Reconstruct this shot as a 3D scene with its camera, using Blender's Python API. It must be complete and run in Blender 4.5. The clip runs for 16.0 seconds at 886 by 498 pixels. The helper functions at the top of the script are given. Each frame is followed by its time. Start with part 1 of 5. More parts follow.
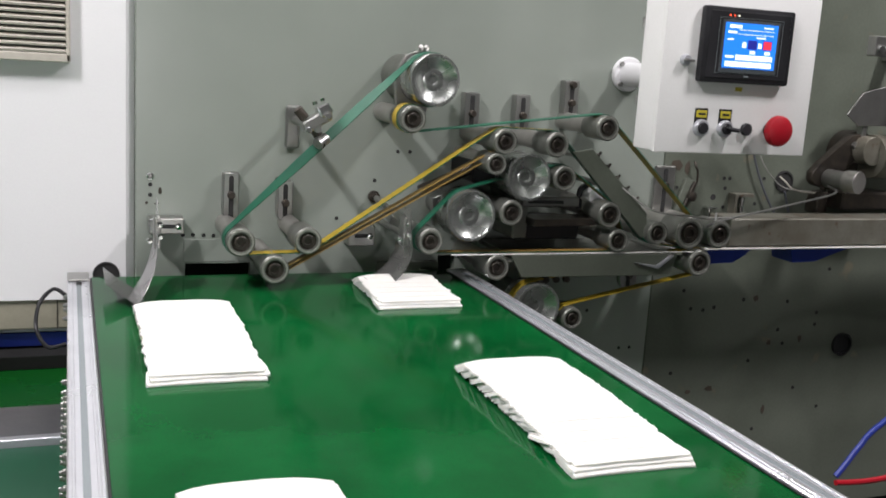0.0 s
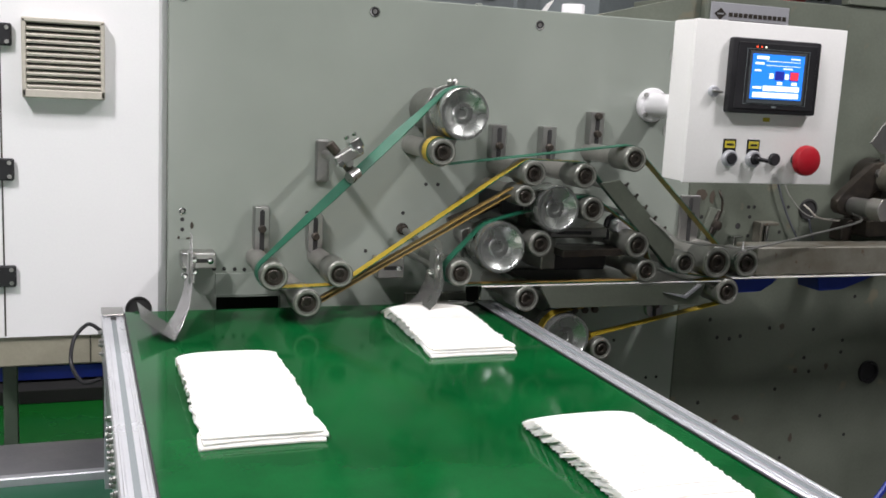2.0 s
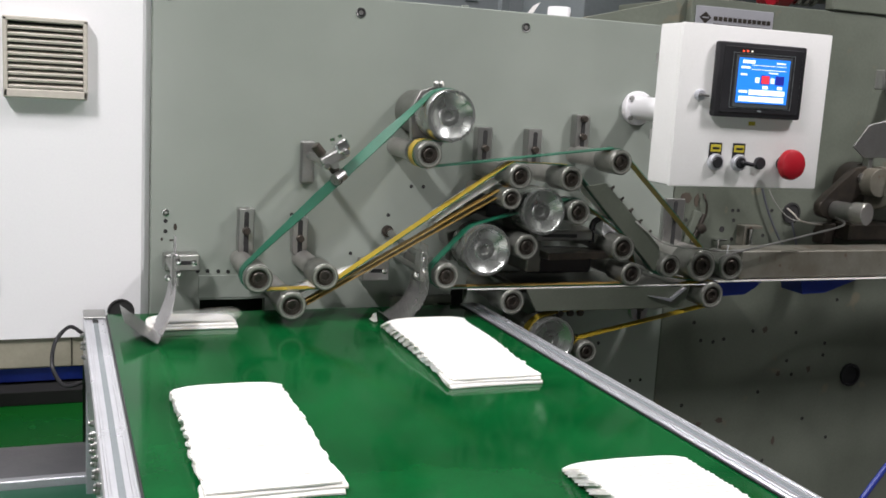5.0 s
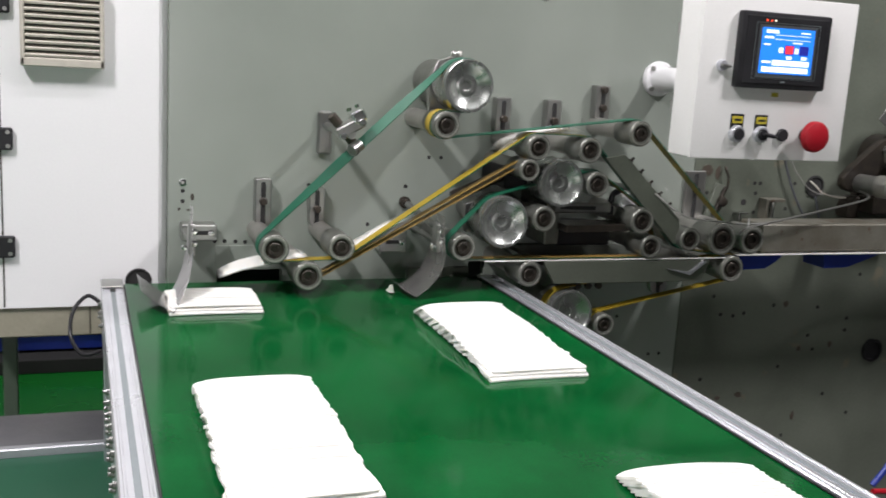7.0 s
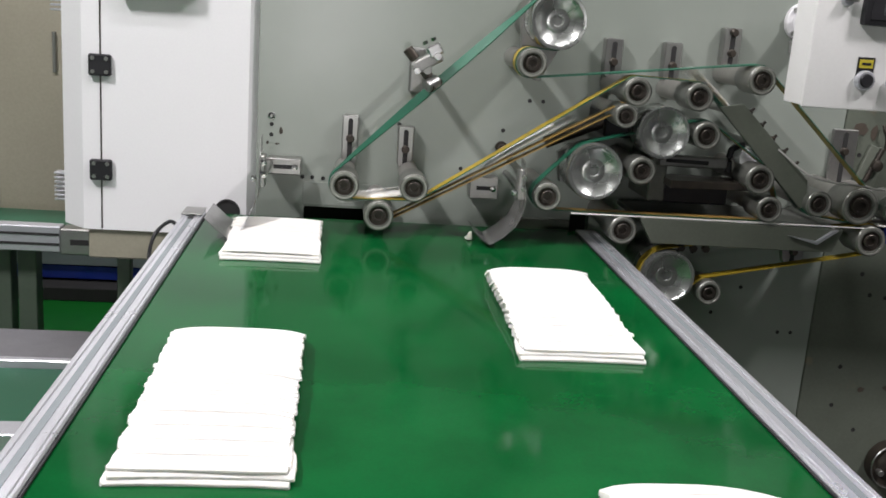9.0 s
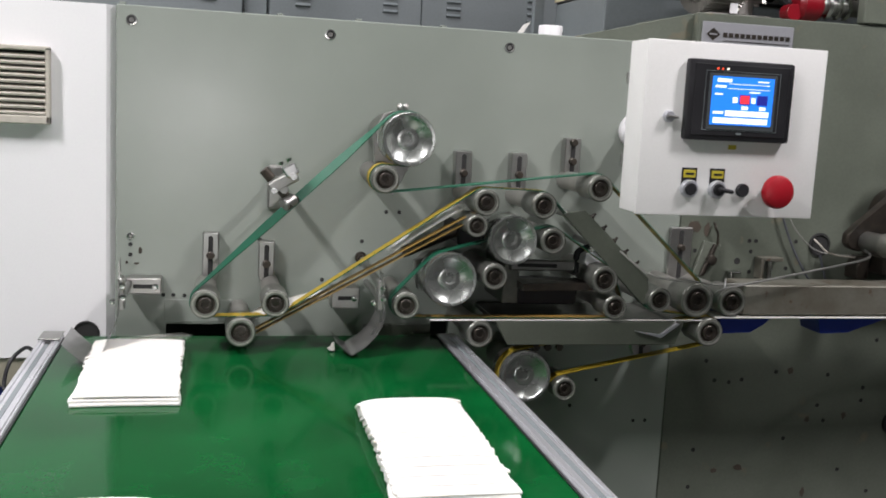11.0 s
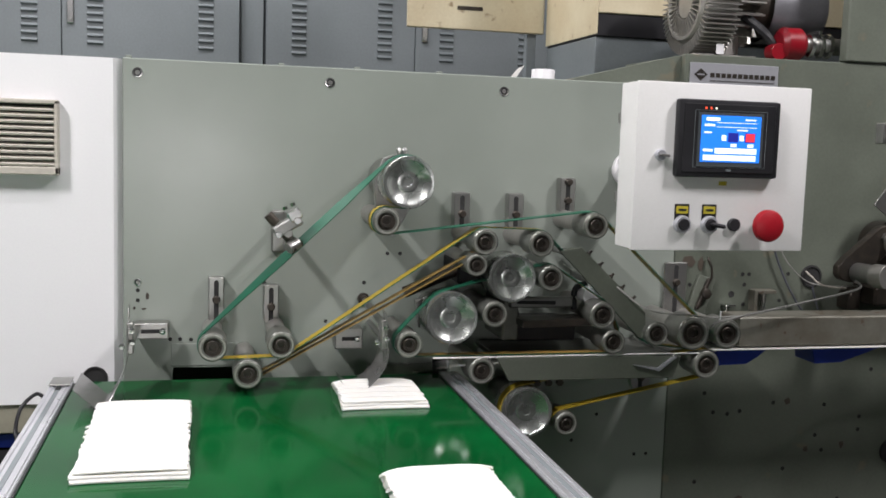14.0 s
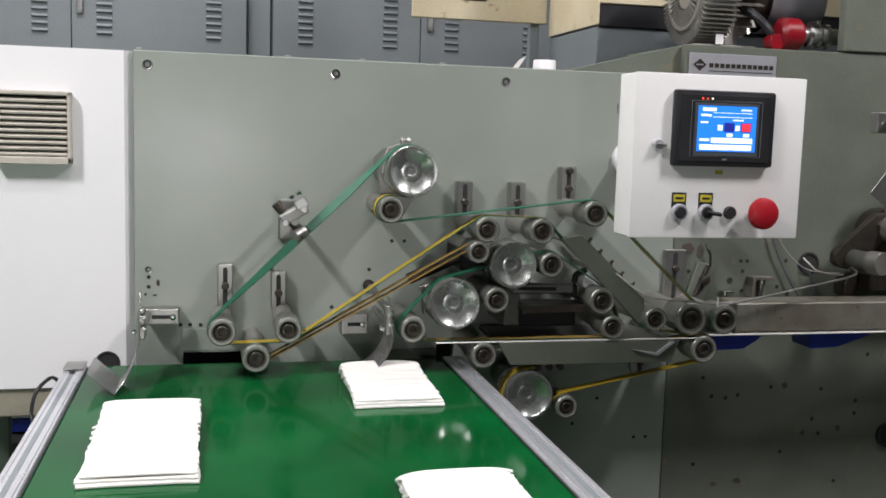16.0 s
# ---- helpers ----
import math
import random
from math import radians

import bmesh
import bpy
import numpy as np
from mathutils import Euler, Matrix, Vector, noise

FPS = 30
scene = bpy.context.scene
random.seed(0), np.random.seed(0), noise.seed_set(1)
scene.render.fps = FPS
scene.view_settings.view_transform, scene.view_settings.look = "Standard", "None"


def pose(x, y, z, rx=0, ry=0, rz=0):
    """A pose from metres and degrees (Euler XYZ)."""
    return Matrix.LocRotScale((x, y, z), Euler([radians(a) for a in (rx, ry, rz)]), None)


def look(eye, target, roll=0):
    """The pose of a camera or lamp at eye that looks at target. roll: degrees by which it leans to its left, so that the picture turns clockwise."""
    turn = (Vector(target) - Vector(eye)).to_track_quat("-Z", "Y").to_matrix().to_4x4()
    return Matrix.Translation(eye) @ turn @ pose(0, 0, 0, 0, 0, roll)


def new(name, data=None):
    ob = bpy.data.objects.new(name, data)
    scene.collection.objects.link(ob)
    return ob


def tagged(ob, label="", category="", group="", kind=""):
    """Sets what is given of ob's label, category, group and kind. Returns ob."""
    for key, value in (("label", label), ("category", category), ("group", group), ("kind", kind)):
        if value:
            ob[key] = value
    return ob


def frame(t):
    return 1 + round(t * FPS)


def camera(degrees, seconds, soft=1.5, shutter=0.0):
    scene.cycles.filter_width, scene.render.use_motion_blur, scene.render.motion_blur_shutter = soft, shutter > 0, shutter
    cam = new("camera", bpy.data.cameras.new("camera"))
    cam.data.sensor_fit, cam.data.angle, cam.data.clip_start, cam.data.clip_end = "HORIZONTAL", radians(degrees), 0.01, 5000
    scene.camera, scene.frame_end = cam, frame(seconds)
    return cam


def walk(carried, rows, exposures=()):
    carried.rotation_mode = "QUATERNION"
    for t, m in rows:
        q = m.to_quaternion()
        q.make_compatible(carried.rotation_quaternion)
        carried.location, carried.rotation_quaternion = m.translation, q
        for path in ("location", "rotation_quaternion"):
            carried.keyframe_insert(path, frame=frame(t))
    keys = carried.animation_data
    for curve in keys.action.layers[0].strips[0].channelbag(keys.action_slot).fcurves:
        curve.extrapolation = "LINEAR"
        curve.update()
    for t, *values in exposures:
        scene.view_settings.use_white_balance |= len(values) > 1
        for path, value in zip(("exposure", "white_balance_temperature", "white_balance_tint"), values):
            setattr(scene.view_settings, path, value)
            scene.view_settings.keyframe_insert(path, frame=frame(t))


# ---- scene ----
cam = camera(48.4, 16.0, soft=1.7, shutter=0.5)
PATH = [
    (0, (0.022, 0.062, 1.289), (0.728, 1.893, 0.904), 3.6),
    (0.5, (-0.009, 0.071, 1.306), (0.71, 1.902, 0.944), 4.1),
    (1, (-0.016, 0.066, 1.301), (0.699, 1.902, 0.962), 3.7),
    (1.5, (-0.026, 0.067, 1.299), (0.691, 1.905, 0.97), 3.3),
    (2, (-0.024, 0.071, 1.297), (0.668, 1.918, 0.966), 3.0),
    (2.5, (-0.024, 0.075, 1.304), (0.699, 1.912, 0.984), 3.6),
    (3, (-0.032, 0.079, 1.305), (0.69, 1.917, 0.991), 3.5),
    (3.5, (-0.029, 0.078, 1.302), (0.687, 1.918, 0.982), 3.5),
    (4, (-0.031, 0.084, 1.301), (0.7, 1.917, 0.976), 3.3),
    (6.5, (-0.032, 0.083, 1.293), (0.694, 1.917, 0.963), 3.5),
    (7, (-0.018, 0.089, 1.296), (0.669, 1.927, 0.911), 3.5),
    (7.5, (0.07, 0.077, 1.27), (0.565, 1.981, 0.909), 2.5),
    (8, (0.189, 0.089, 1.26), (0.521, 2.013, 0.828), 4.9),
    (8.5, (0.284, 0.097, 1.273), (0.518, 2.023, 0.789), 4.4),
    (9, (0.314, 0.107, 1.251), (0.529, 2.038, 0.774), 4.2),
    (9.5, (0.335, 0.108, 1.281), (0.63, 2.039, 0.853), 4.5),
    (10, (0.34, 0.082, 1.295), (0.695, 2.019, 0.944), 2.9),
    (10.2, (0.338, 0.077, 1.304), (0.722, 2.01, 0.963), 3.1),
    (12.3, (0.322, 0.013, 1.319), (0.822, 1.937, 1.099), 2.1),
    (12.5, (0.316, 0.01, 1.321), (0.806, 1.937, 1.102), 1.9),
    (13, (0.315, 0.01, 1.317), (0.785, 1.943, 1.11), 2.0),
    (13.5, (0.312, 0.012, 1.316), (0.78, 1.945, 1.11), 1.9),
    (14, (0.31, 0.012, 1.315), (0.777, 1.945, 1.105), 1.8),
    (14.5, (0.315, 0.013, 1.314), (0.771, 1.948, 1.094), 1.6),
    (15, (0.323, 0.006, 1.314), (0.784, 1.939, 1.088), 1.5),
    (15.5, (0.319, -0.005, 1.309), (0.769, 1.929, 1.071), 1.5),
    (16, (0.308, -0.037, 1.321), (0.76, 1.896, 1.085), 1.7),
]
walk(cam, [(t, look(eye, target, roll)) for t, eye, target, roll in PATH],
     [(0.0, -0.02), (1.0, 0.06), (4.2, 0.06), (7.0, 0.05), (9.0, 0.0), (10.2, -0.02), (12.3, -0.06), (16.0, -0.04)])

# ---- light ----
world = bpy.data.worlds.new("hall_air")
scene.world = world
world.use_nodes = True
world.node_tree.nodes["Background"].inputs[0].default_value = (0.85, 0.82, 0.85, 1)
world.node_tree.nodes["Background"].inputs[1].default_value = 0.006


def area_lamp(x, y, z, length, width, power, turn=0, tilt=0):
    d = bpy.data.lights.new("lamp_glow", "AREA")
    d.shape, d.size, d.size_y, d.energy, d.color = "RECTANGLE", length, width, power, (0.97, 0.922, 0.945)
    ob = new("lamp_glow", d)
    ob.matrix_world = pose(x, y, z, tilt, 0, turn)
    return ob


LAMPS = [(-1.25, 0.6, 3.3, 0.6, 0.2, 114, 90), (2.45, 0.6, 3.3, 0.6, 0.2, 84, 90), (0.5, 1.2, 3.3, 1.2, 0.15, 24, 0), (-2.3, -1.9, 3.3, 1.2, 0.15, 16, 90), (-0.3, 3.1, 3.3, 2.4, 0.2, 64, 0)]
for x, y, z, length, width, power, turn in LAMPS:
    area_lamp(x, y, z, length, width, power, turn)
# unseen lamp added low behind the camera, for the soft highlight on the side plate
area_lamp(0.06, -6.3, 1.07, 0.32, 0.32, 40, 0, 90)


# ---- materials ----
def surface(name, c1, c2=None, rough=0.5, metal=0.0, size=6.0, grain=90.0, bump=0.1, wear=0.35, spot=None, coat=0.0, uneven=0.12):
    """A painted, plastic or metal surface: broad stains, fine grain, uneven gloss; spot: colour of rare dirt flecks."""
    m = bpy.data.materials.new(name)
    m.use_nodes = True
    nt = m.node_tree
    b = nt.nodes["Principled BSDF"]
    c2 = c2 or tuple(0.8 * v for v in c1)
    tc = nt.nodes.new("ShaderNodeTexCoord")

    def noise_node(scale, detail):
        n = nt.nodes.new("ShaderNodeTexNoise")
        n.inputs["Scale"].default_value, n.inputs["Detail"].default_value = scale, detail
        nt.links.new(tc.outputs["Object"], n.inputs["Vector"])
        return n
    big, fine = noise_node(size, 5), noise_node(grain, 3)
    ramp = nt.nodes.new("ShaderNodeMapRange")
    ramp.inputs[1].default_value, ramp.inputs[2].default_value = 0.35, 0.7
    ramp.inputs[4].default_value = wear * 2
    nt.links.new(big.outputs[0], ramp.inputs[0])
    mix = nt.nodes.new("ShaderNodeMixRGB")
    mix.inputs[1].default_value, mix.inputs[2].default_value = (*c1, 1), (*c2, 1)
    nt.links.new(ramp.outputs[0], mix.inputs[0])
    last = mix
    g = nt.nodes.new("ShaderNodeMixRGB")
    g.blend_type = "OVERLAY"
    g.inputs[0].default_value = 0.12
    nt.links.new(last.outputs[0], g.inputs[1])
    nt.links.new(fine.outputs[0], g.inputs[2])
    last = g
    if spot:
        sp = noise_node(size * 4, 4)
        r2 = nt.nodes.new("ShaderNodeMapRange")
        r2.inputs[1].default_value, r2.inputs[2].default_value = 0.64, 0.72
        nt.links.new(sp.outputs[0], r2.inputs[0])
        sm = nt.nodes.new("ShaderNodeMixRGB")
        sm.inputs[2].default_value = (*spot, 1)
        nt.links.new(r2.outputs[0], sm.inputs[0])
        nt.links.new(last.outputs[0], sm.inputs[1])
        last = sm
    nt.links.new(last.outputs[0], b.inputs["Base Color"])
    rr = nt.nodes.new("ShaderNodeMapRange")
    rr.inputs[3].default_value, rr.inputs[4].default_value = max(0.02, rough - uneven), min(1, rough + uneven)
    nt.links.new(big.outputs[0], rr.inputs[0])
    nt.links.new(rr.outputs[0], b.inputs["Roughness"])
    b.inputs["Metallic"].default_value = metal
    b.inputs["Coat Weight"].default_value = coat
    if bump:
        bn = nt.nodes.new("ShaderNodeBump")
        bn.inputs["Strength"].default_value, bn.inputs["Distance"].default_value = bump, 0.002
        nt.links.new(fine.outputs[0], bn.inputs["Height"])
        nt.links.new(bn.outputs[0], b.inputs["Normal"])
    return m


def glow(name, c, power):
    m = bpy.data.materials.new(name)
    m.use_nodes = True
    b = m.node_tree.nodes["Principled BSDF"]
    b.inputs["Base Color"].default_value = (*c, 1)
    b.inputs["Emission Color"].default_value = (*c, 1)
    b.inputs["Emission Strength"].default_value = power
    return m


PLATE = surface("grey_machine_enamel", (0.275, 0.306, 0.272), (0.236, 0.265, 0.234), 0.25, size=3, grain=700, bump=0.004, wear=0.4, uneven=0.04)
BODY = surface("olive_grey_enamel", (0.143, 0.160, 0.130), (0.100, 0.113, 0.090), 0.42, size=4, grain=140, bump=0.06, wear=0.5, spot=(0.16, 0.15, 0.11))
WHITE = surface("white_powder_coat", (0.82, 0.82, 0.83), (0.76, 0.76, 0.78), 0.4, size=2, grain=220, bump=0.04, wear=0.3)
BOXWHITE = surface("white_box_enamel", (0.80, 0.80, 0.79), (0.72, 0.72, 0.70), 0.4, size=5, grain=200, bump=0.04, wear=0.3)
BELT = surface("green_pvc_belt", (0.0012, 0.053, 0.0120), (0.0024, 0.086, 0.0200), 0.10, size=7, grain=240, bump=0.012, wear=0.5, uneven=0.07)
BELT.node_tree.nodes["Principled BSDF"].inputs["Specular IOR Level"].default_value = 0.11
BELT_DULL = surface("dull_green_belt", (0.012, 0.075, 0.04), (0.016, 0.095, 0.05), 0.35, size=5, grain=200, bump=0.04)
ALU = surface("anodised_aluminium", (0.56, 0.57, 0.61), (0.47, 0.48, 0.52), 0.36, 0.6, size=12, grain=260, bump=0.05)
RAIL = surface("extruded_aluminium", (0.74, 0.75, 0.79), (0.62, 0.63, 0.67), 0.31, 0.78, size=12, grain=260, bump=0.03)
STEEL = surface("brushed_steel", (0.40, 0.40, 0.385), (0.29, 0.29, 0.275), 0.34, 0.9, size=14, grain=200, bump=0.08)
SHEET = surface("thin_bright_sheet", (0.46, 0.455, 0.45), (0.36, 0.355, 0.35), 0.26, 0.9, size=12, grain=200, bump=0.05)
CHROME = surface("polished_steel", (0.72, 0.73, 0.72), (0.62, 0.63, 0.62), 0.22, 1.0, size=20, grain=120, bump=0.03)
DISH = surface("satin_steel_face", (0.46, 0.48, 0.46), (0.35, 0.37, 0.35), 0.26, 0.85, size=20, grain=120, bump=0.06)
SLEEVE = surface("worn_grey_sleeve", (0.205, 0.212, 0.190), (0.13, 0.134, 0.118), 0.36, 0.5, size=25, grain=150, bump=0.1)
RING = surface("pale_ring_face", (0.40, 0.405, 0.365), (0.24, 0.245, 0.215), 0.35, 0.6, size=40, grain=150, bump=0.1)
DARK = surface("dark_bearing_steel", (0.045, 0.04, 0.035), (0.08, 0.065, 0.05), 0.4, 0.6, size=40, grain=150)
BLACK = surface("black_plastic", (0.018, 0.018, 0.02), (0.03, 0.03, 0.033), 0.4, size=12, grain=200, bump=0.05)
# near-black that puts the shade of holes, slots and hollows into the colour
VOID = surface("inside_shade_black", (0.02, 0.02, 0.02), (0.03, 0.03, 0.03), 0.9, size=5, grain=60)
GREENBELT = surface("green_belt_face", (0.002, 0.105, 0.055), (0.004, 0.08, 0.042), 0.5, size=18, grain=220, bump=0.05)
YELLOWBELT = surface("yellow_belt_face", (0.40, 0.29, 0.02), (0.28, 0.20, 0.022), 0.5, size=18, grain=220, bump=0.05)
BROWNBELT = surface("worn_ochre_belt_face", (0.29, 0.185, 0.045), (0.19, 0.125, 0.035), 0.5, size=18, grain=220, bump=0.05)
PAPER = surface("white_tissue", (0.80, 0.79, 0.745), (0.76, 0.75, 0.70), 0.9, size=30, grain=500, bump=0.25, wear=0.3)
VALVE_RED = surface("dark_red_enamel", (0.24, 0.004, 0.012), (0.16, 0.004, 0.01), 0.35, size=20, grain=200, bump=0.03)
RED = surface("red_plastic", (0.36, 0.006, 0.016), (0.30, 0.006, 0.014), 0.4, size=20, grain=200, bump=0.03)
YELLOW = surface("yellow_label", (0.50, 0.42, 0.03), (0.42, 0.36, 0.03), 0.5, size=30)
BLUE = surface("blue_paint", (0.010, 0.030, 0.26), (0.008, 0.022, 0.17), 0.4, size=10)
LOCKER = surface("blue_grey_enamel", (0.185, 0.212, 0.222), (0.155, 0.178, 0.187), 0.45, size=2.5, grain=120, bump=0.05, wear=0.5)
LOCKER_DARK = surface("blue_grey_gap", (0.05, 0.06, 0.065), None, 0.6)
CREAM = surface("stained_cream_enamel", (0.66, 0.60, 0.43), (0.55, 0.47, 0.31), 0.5, size=5, grain=120, bump=0.06, wear=0.5, spot=(0.30, 0.22, 0.13))
BEIGE = surface("beige_plastic", (0.50, 0.47, 0.41), (0.44, 0.41, 0.36), 0.5, size=20)
FLOOR = surface("green_epoxy_floor", (0.006, 0.140, 0.018), (0.005, 0.115, 0.015), 0.3, size=1.5, grain=60, bump=0.03)
# kept dark and neutral so that the unseen east floor bounces little light
BOUNCE_FLOOR = surface("dark_bounce_floor", (0.04, 0.042, 0.038), (0.028, 0.03, 0.027), 0.6, size=1.5, grain=60, bump=0.1)
WALL = surface("pale_hall_plaster", (0.26, 0.26, 0.26), (0.22, 0.22, 0.22), 0.8, size=0.8, grain=30)
RUST = surface("dirty_bare_steel", (0.215, 0.212, 0.178), (0.15, 0.138, 0.108), 0.5, 0.3, size=10, grain=120, bump=0.15, wear=0.8, spot=(0.10, 0.05, 0.03))
CHIP = surface("bare_dark_patch", (0.075, 0.06, 0.045), (0.05, 0.04, 0.032), 0.6, size=30)
CASTING = surface("cast_aluminium", (0.48, 0.47, 0.44), (0.36, 0.35, 0.33), 0.42, 0.8, size=18, grain=160, bump=0.15)
CABLE = surface("grey_cable", (0.33, 0.33, 0.31), (0.24, 0.24, 0.22), 0.5, size=30)
BLUECABLE = surface("blue_grey_cable", (0.10, 0.105, 0.125), (0.07, 0.075, 0.09), 0.5, size=30)
DARKGREEN = surface("dark_green_profile", (0.09, 0.115, 0.09), (0.07, 0.09, 0.07), 0.45, size=10)
OLIVE = surface("dark_olive_enamel", (0.125, 0.140, 0.112), (0.09, 0.102, 0.08), 0.42, size=6, grain=140, bump=0.06, wear=0.5)
GREYSTEEL = surface("dull_grey_sheet", (0.20, 0.20, 0.215), (0.15, 0.15, 0.165), 0.36, 0.4, size=8, grain=160)
TAN = surface("olive_beige_enamel", (0.30, 0.285, 0.22), (0.25, 0.235, 0.18), 0.45, size=3, grain=140, bump=0.05)
SCREEN = glow("lcd_blue", (0.012, 0.17, 0.72), 1.0)
SCREEN_PALE = glow("lcd_white", (0.80, 0.88, 1.0), 0.9)
SCREEN_NAVY = glow("lcd_navy", (0.01, 0.015, 0.22), 0.9)
SCREEN_RED = glow("lcd_red", (0.75, 0.03, 0.05), 1.0)
LED_RED = glow("led_red", (0.9, 0.08, 0.03), 1.5)
LED_WHITE = glow("led_white", (0.9, 0.85, 0.7), 1.5)
TUBE = glow("lit_tube", (0.95, 1.0, 0.96), 3.0)


for m, level in ((PLATE, 0.65), (BODY, 0.34), (BLACK, 0.25)):
    m.node_tree.nodes["Principled BSDF"].inputs["Specular IOR Level"].default_value = level
PAPER.node_tree.nodes["Principled BSDF"].inputs["Subsurface Weight"].default_value = 0.5
PAPER.node_tree.nodes["Principled BSDF"].inputs["Subsurface Radius"].default_value = (1.0, 0.95, 0.85)
PAPER.node_tree.nodes["Principled BSDF"].inputs["Subsurface Scale"].default_value = 0.008


# ---- building blocks ----
BASES = {}


def thing(name, x, y, z, label, category, group="", kind=""):
    ob = new(name)
    ob.location = (x, y, z)
    ob.empty_display_size = 0.05
    BASES[ob] = Vector((x, y, z))
    return tagged(ob, label, category, group, kind)


def part(name, bm, material, parent=None, label="", smooth=True):
    """Links a bmesh given in world places as one mesh under its thing or part."""
    base = BASES.get(parent, Vector((0, 0, 0)))
    bmesh.ops.translate(bm, verts=bm.verts, vec=-base)
    bmesh.ops.recalc_face_normals(bm, faces=bm.faces)
    me = bpy.data.meshes.new(name)
    if smooth:
        for f in bm.faces:
            f.smooth = True
        for e in bm.edges:
            if len(e.link_faces) == 2 and e.calc_face_angle(0) > 0.6:
                e.smooth = False
    bm.to_mesh(me)
    bm.free()
    for m in material if isinstance(material, (list, tuple)) else [material]:
        me.materials.append(m)
    ob = new(name, me)
    ob.parent = parent
    BASES[ob] = base
    return tagged(ob, label)


def single(name, bm, material, label, category, group="", kind="", smooth=True):
    return tagged(part(name, bm, material, None, "", smooth), label, category, group, kind)


def bx(x0, x1, y0, y1, z0, z1, bev=0.0015, bm=None, turn=None, seg=1):
    """A box with softened edges; turn: a matrix about its middle."""
    own = bmesh.new()
    bmesh.ops.create_cube(own, size=1)
    c = Vector(((x0 + x1) / 2, (y0 + y1) / 2, (z0 + z1) / 2))
    bmesh.ops.scale(own, verts=own.verts, vec=(abs(x1 - x0), abs(y1 - y0), abs(z1 - z0)))
    if bev:
        b = min(bev, 0.45 * min(abs(x1 - x0), abs(y1 - y0), abs(z1 - z0)))
        bmesh.ops.bevel(own, geom=own.edges[:], offset=b, segments=seg, affect="EDGES", profile=0.6)
    if turn is not None:
        bmesh.ops.transform(own, matrix=turn.to_4x4(), verts=own.verts)
    bmesh.ops.translate(own, verts=own.verts, vec=c)
    return merge(bm, own)


def merge(bm, own):
    if bm is None:
        return own
    me = bpy.data.meshes.new("t")
    own.to_mesh(me)
    own.free()
    bm.from_mesh(me)
    bpy.data.meshes.remove(me)
    return bm


def lathe(p, axis, profile, seg=28, bm=None):
    """Turns (radius, distance) pairs about an axis through p."""
    own = bmesh.new()
    q = Vector(axis).normalized().to_track_quat("Z", "Y").to_matrix()
    rings = []
    for r, d in profile:
        if r < 1e-5:
            rings.append([own.verts.new(Vector(p) + q @ Vector((0, 0, d)))])
        else:
            rings.append([own.verts.new(Vector(p) + q @ Vector((r * math.cos(a), r * math.sin(a), d))) for a in (2 * math.pi * i / seg for i in range(seg))])
    for a, b in zip(rings, rings[1:]):
        for i in range(seg):
            j = (i + 1) % seg
            if len(a) == 1 and len(b) == 1:
                continue
            if len(a) == 1:
                own.faces.new((a[0], b[i], b[j]))
            elif len(b) == 1:
                own.faces.new((a[i], a[j], b[0]))
            else:
                own.faces.new((a[i], a[j], b[j], b[i]))
    return merge(bm, own)


def rod(p0, p1, r, seg=20, bm=None, bev=0.0):
    p0, p1 = Vector(p0), Vector(p1)
    n = (p1 - p0).length
    b = bev or min(0.12 * r, 0.001)
    return lathe(p0, p1 - p0, [(0, 0), (r - b, 0), (r, b), (r, n - b), (r - b, n), (0, n)], seg, bm)


def sweep(points, r, seg=8, bm=None):
    """A round cable along a smooth line through points."""
    pts = [Vector(p) for p in points]
    fine = []
    for i in range(len(pts) - 1):
        a, b, c, d = pts[max(i - 1, 0)], pts[i], pts[i + 1], pts[min(i + 2, len(pts) - 1)]
        for k in range(6):
            t = k / 6
            fine.append(0.5 * (2 * b + (c - a) * t + (2 * a - 5 * b + 4 * c - d) * t * t + (3 * b - a - 3 * c + d) * t ** 3))
    fine.append(pts[-1])
    own = bmesh.new()
    rings = []
    for i, p in enumerate(fine):
        way = (fine[min(i + 1, len(fine) - 1)] - fine[max(i - 1, 0)]).normalized()
        q = way.to_track_quat("Z", "Y").to_matrix()
        rings.append([own.verts.new(p + q @ Vector((r * math.cos(2 * math.pi * k / seg), r * math.sin(2 * math.pi * k / seg), 0))) for k in range(seg)])
    for a, b in zip(rings, rings[1:]):
        for i in range(seg):
            own.faces.new((a[i], a[(i + 1) % seg], b[(i + 1) % seg], b[i]))
    own.faces.new(rings[0]), own.faces.new(rings[-1])
    return merge(bm, own)


def prism(poly, y0, y1, bm=None, bev=0.001):
    """A plate with an outline in x and z, from y0 to y1."""
    own = bmesh.new()
    a = [own.verts.new((x, y0, z)) for x, z in poly]
    b = [own.verts.new((x, y1, z)) for x, z in poly]
    own.faces.new(a), own.faces.new(b[::-1])
    for i in range(len(poly)):
        j = (i + 1) % len(poly)
        own.faces.new((a[i], b[i], b[j], a[j]))
    if bev:
        bmesh.ops.bevel(own, geom=own.edges[:], offset=bev, segments=1, affect="EDGES")
    return merge(bm, own)


def stadium(cx, z0, z1, r, n=8):
    """The outline of an upright slot."""
    top = [(cx + r * math.cos(math.pi * i / n), z1 - r + r * math.sin(math.pi * i / n)) for i in range(n + 1)]
    return top + [(cx - r * math.cos(math.pi * i / n), z0 + r - r * math.sin(math.pi * i / n)) for i in range(n + 1)]


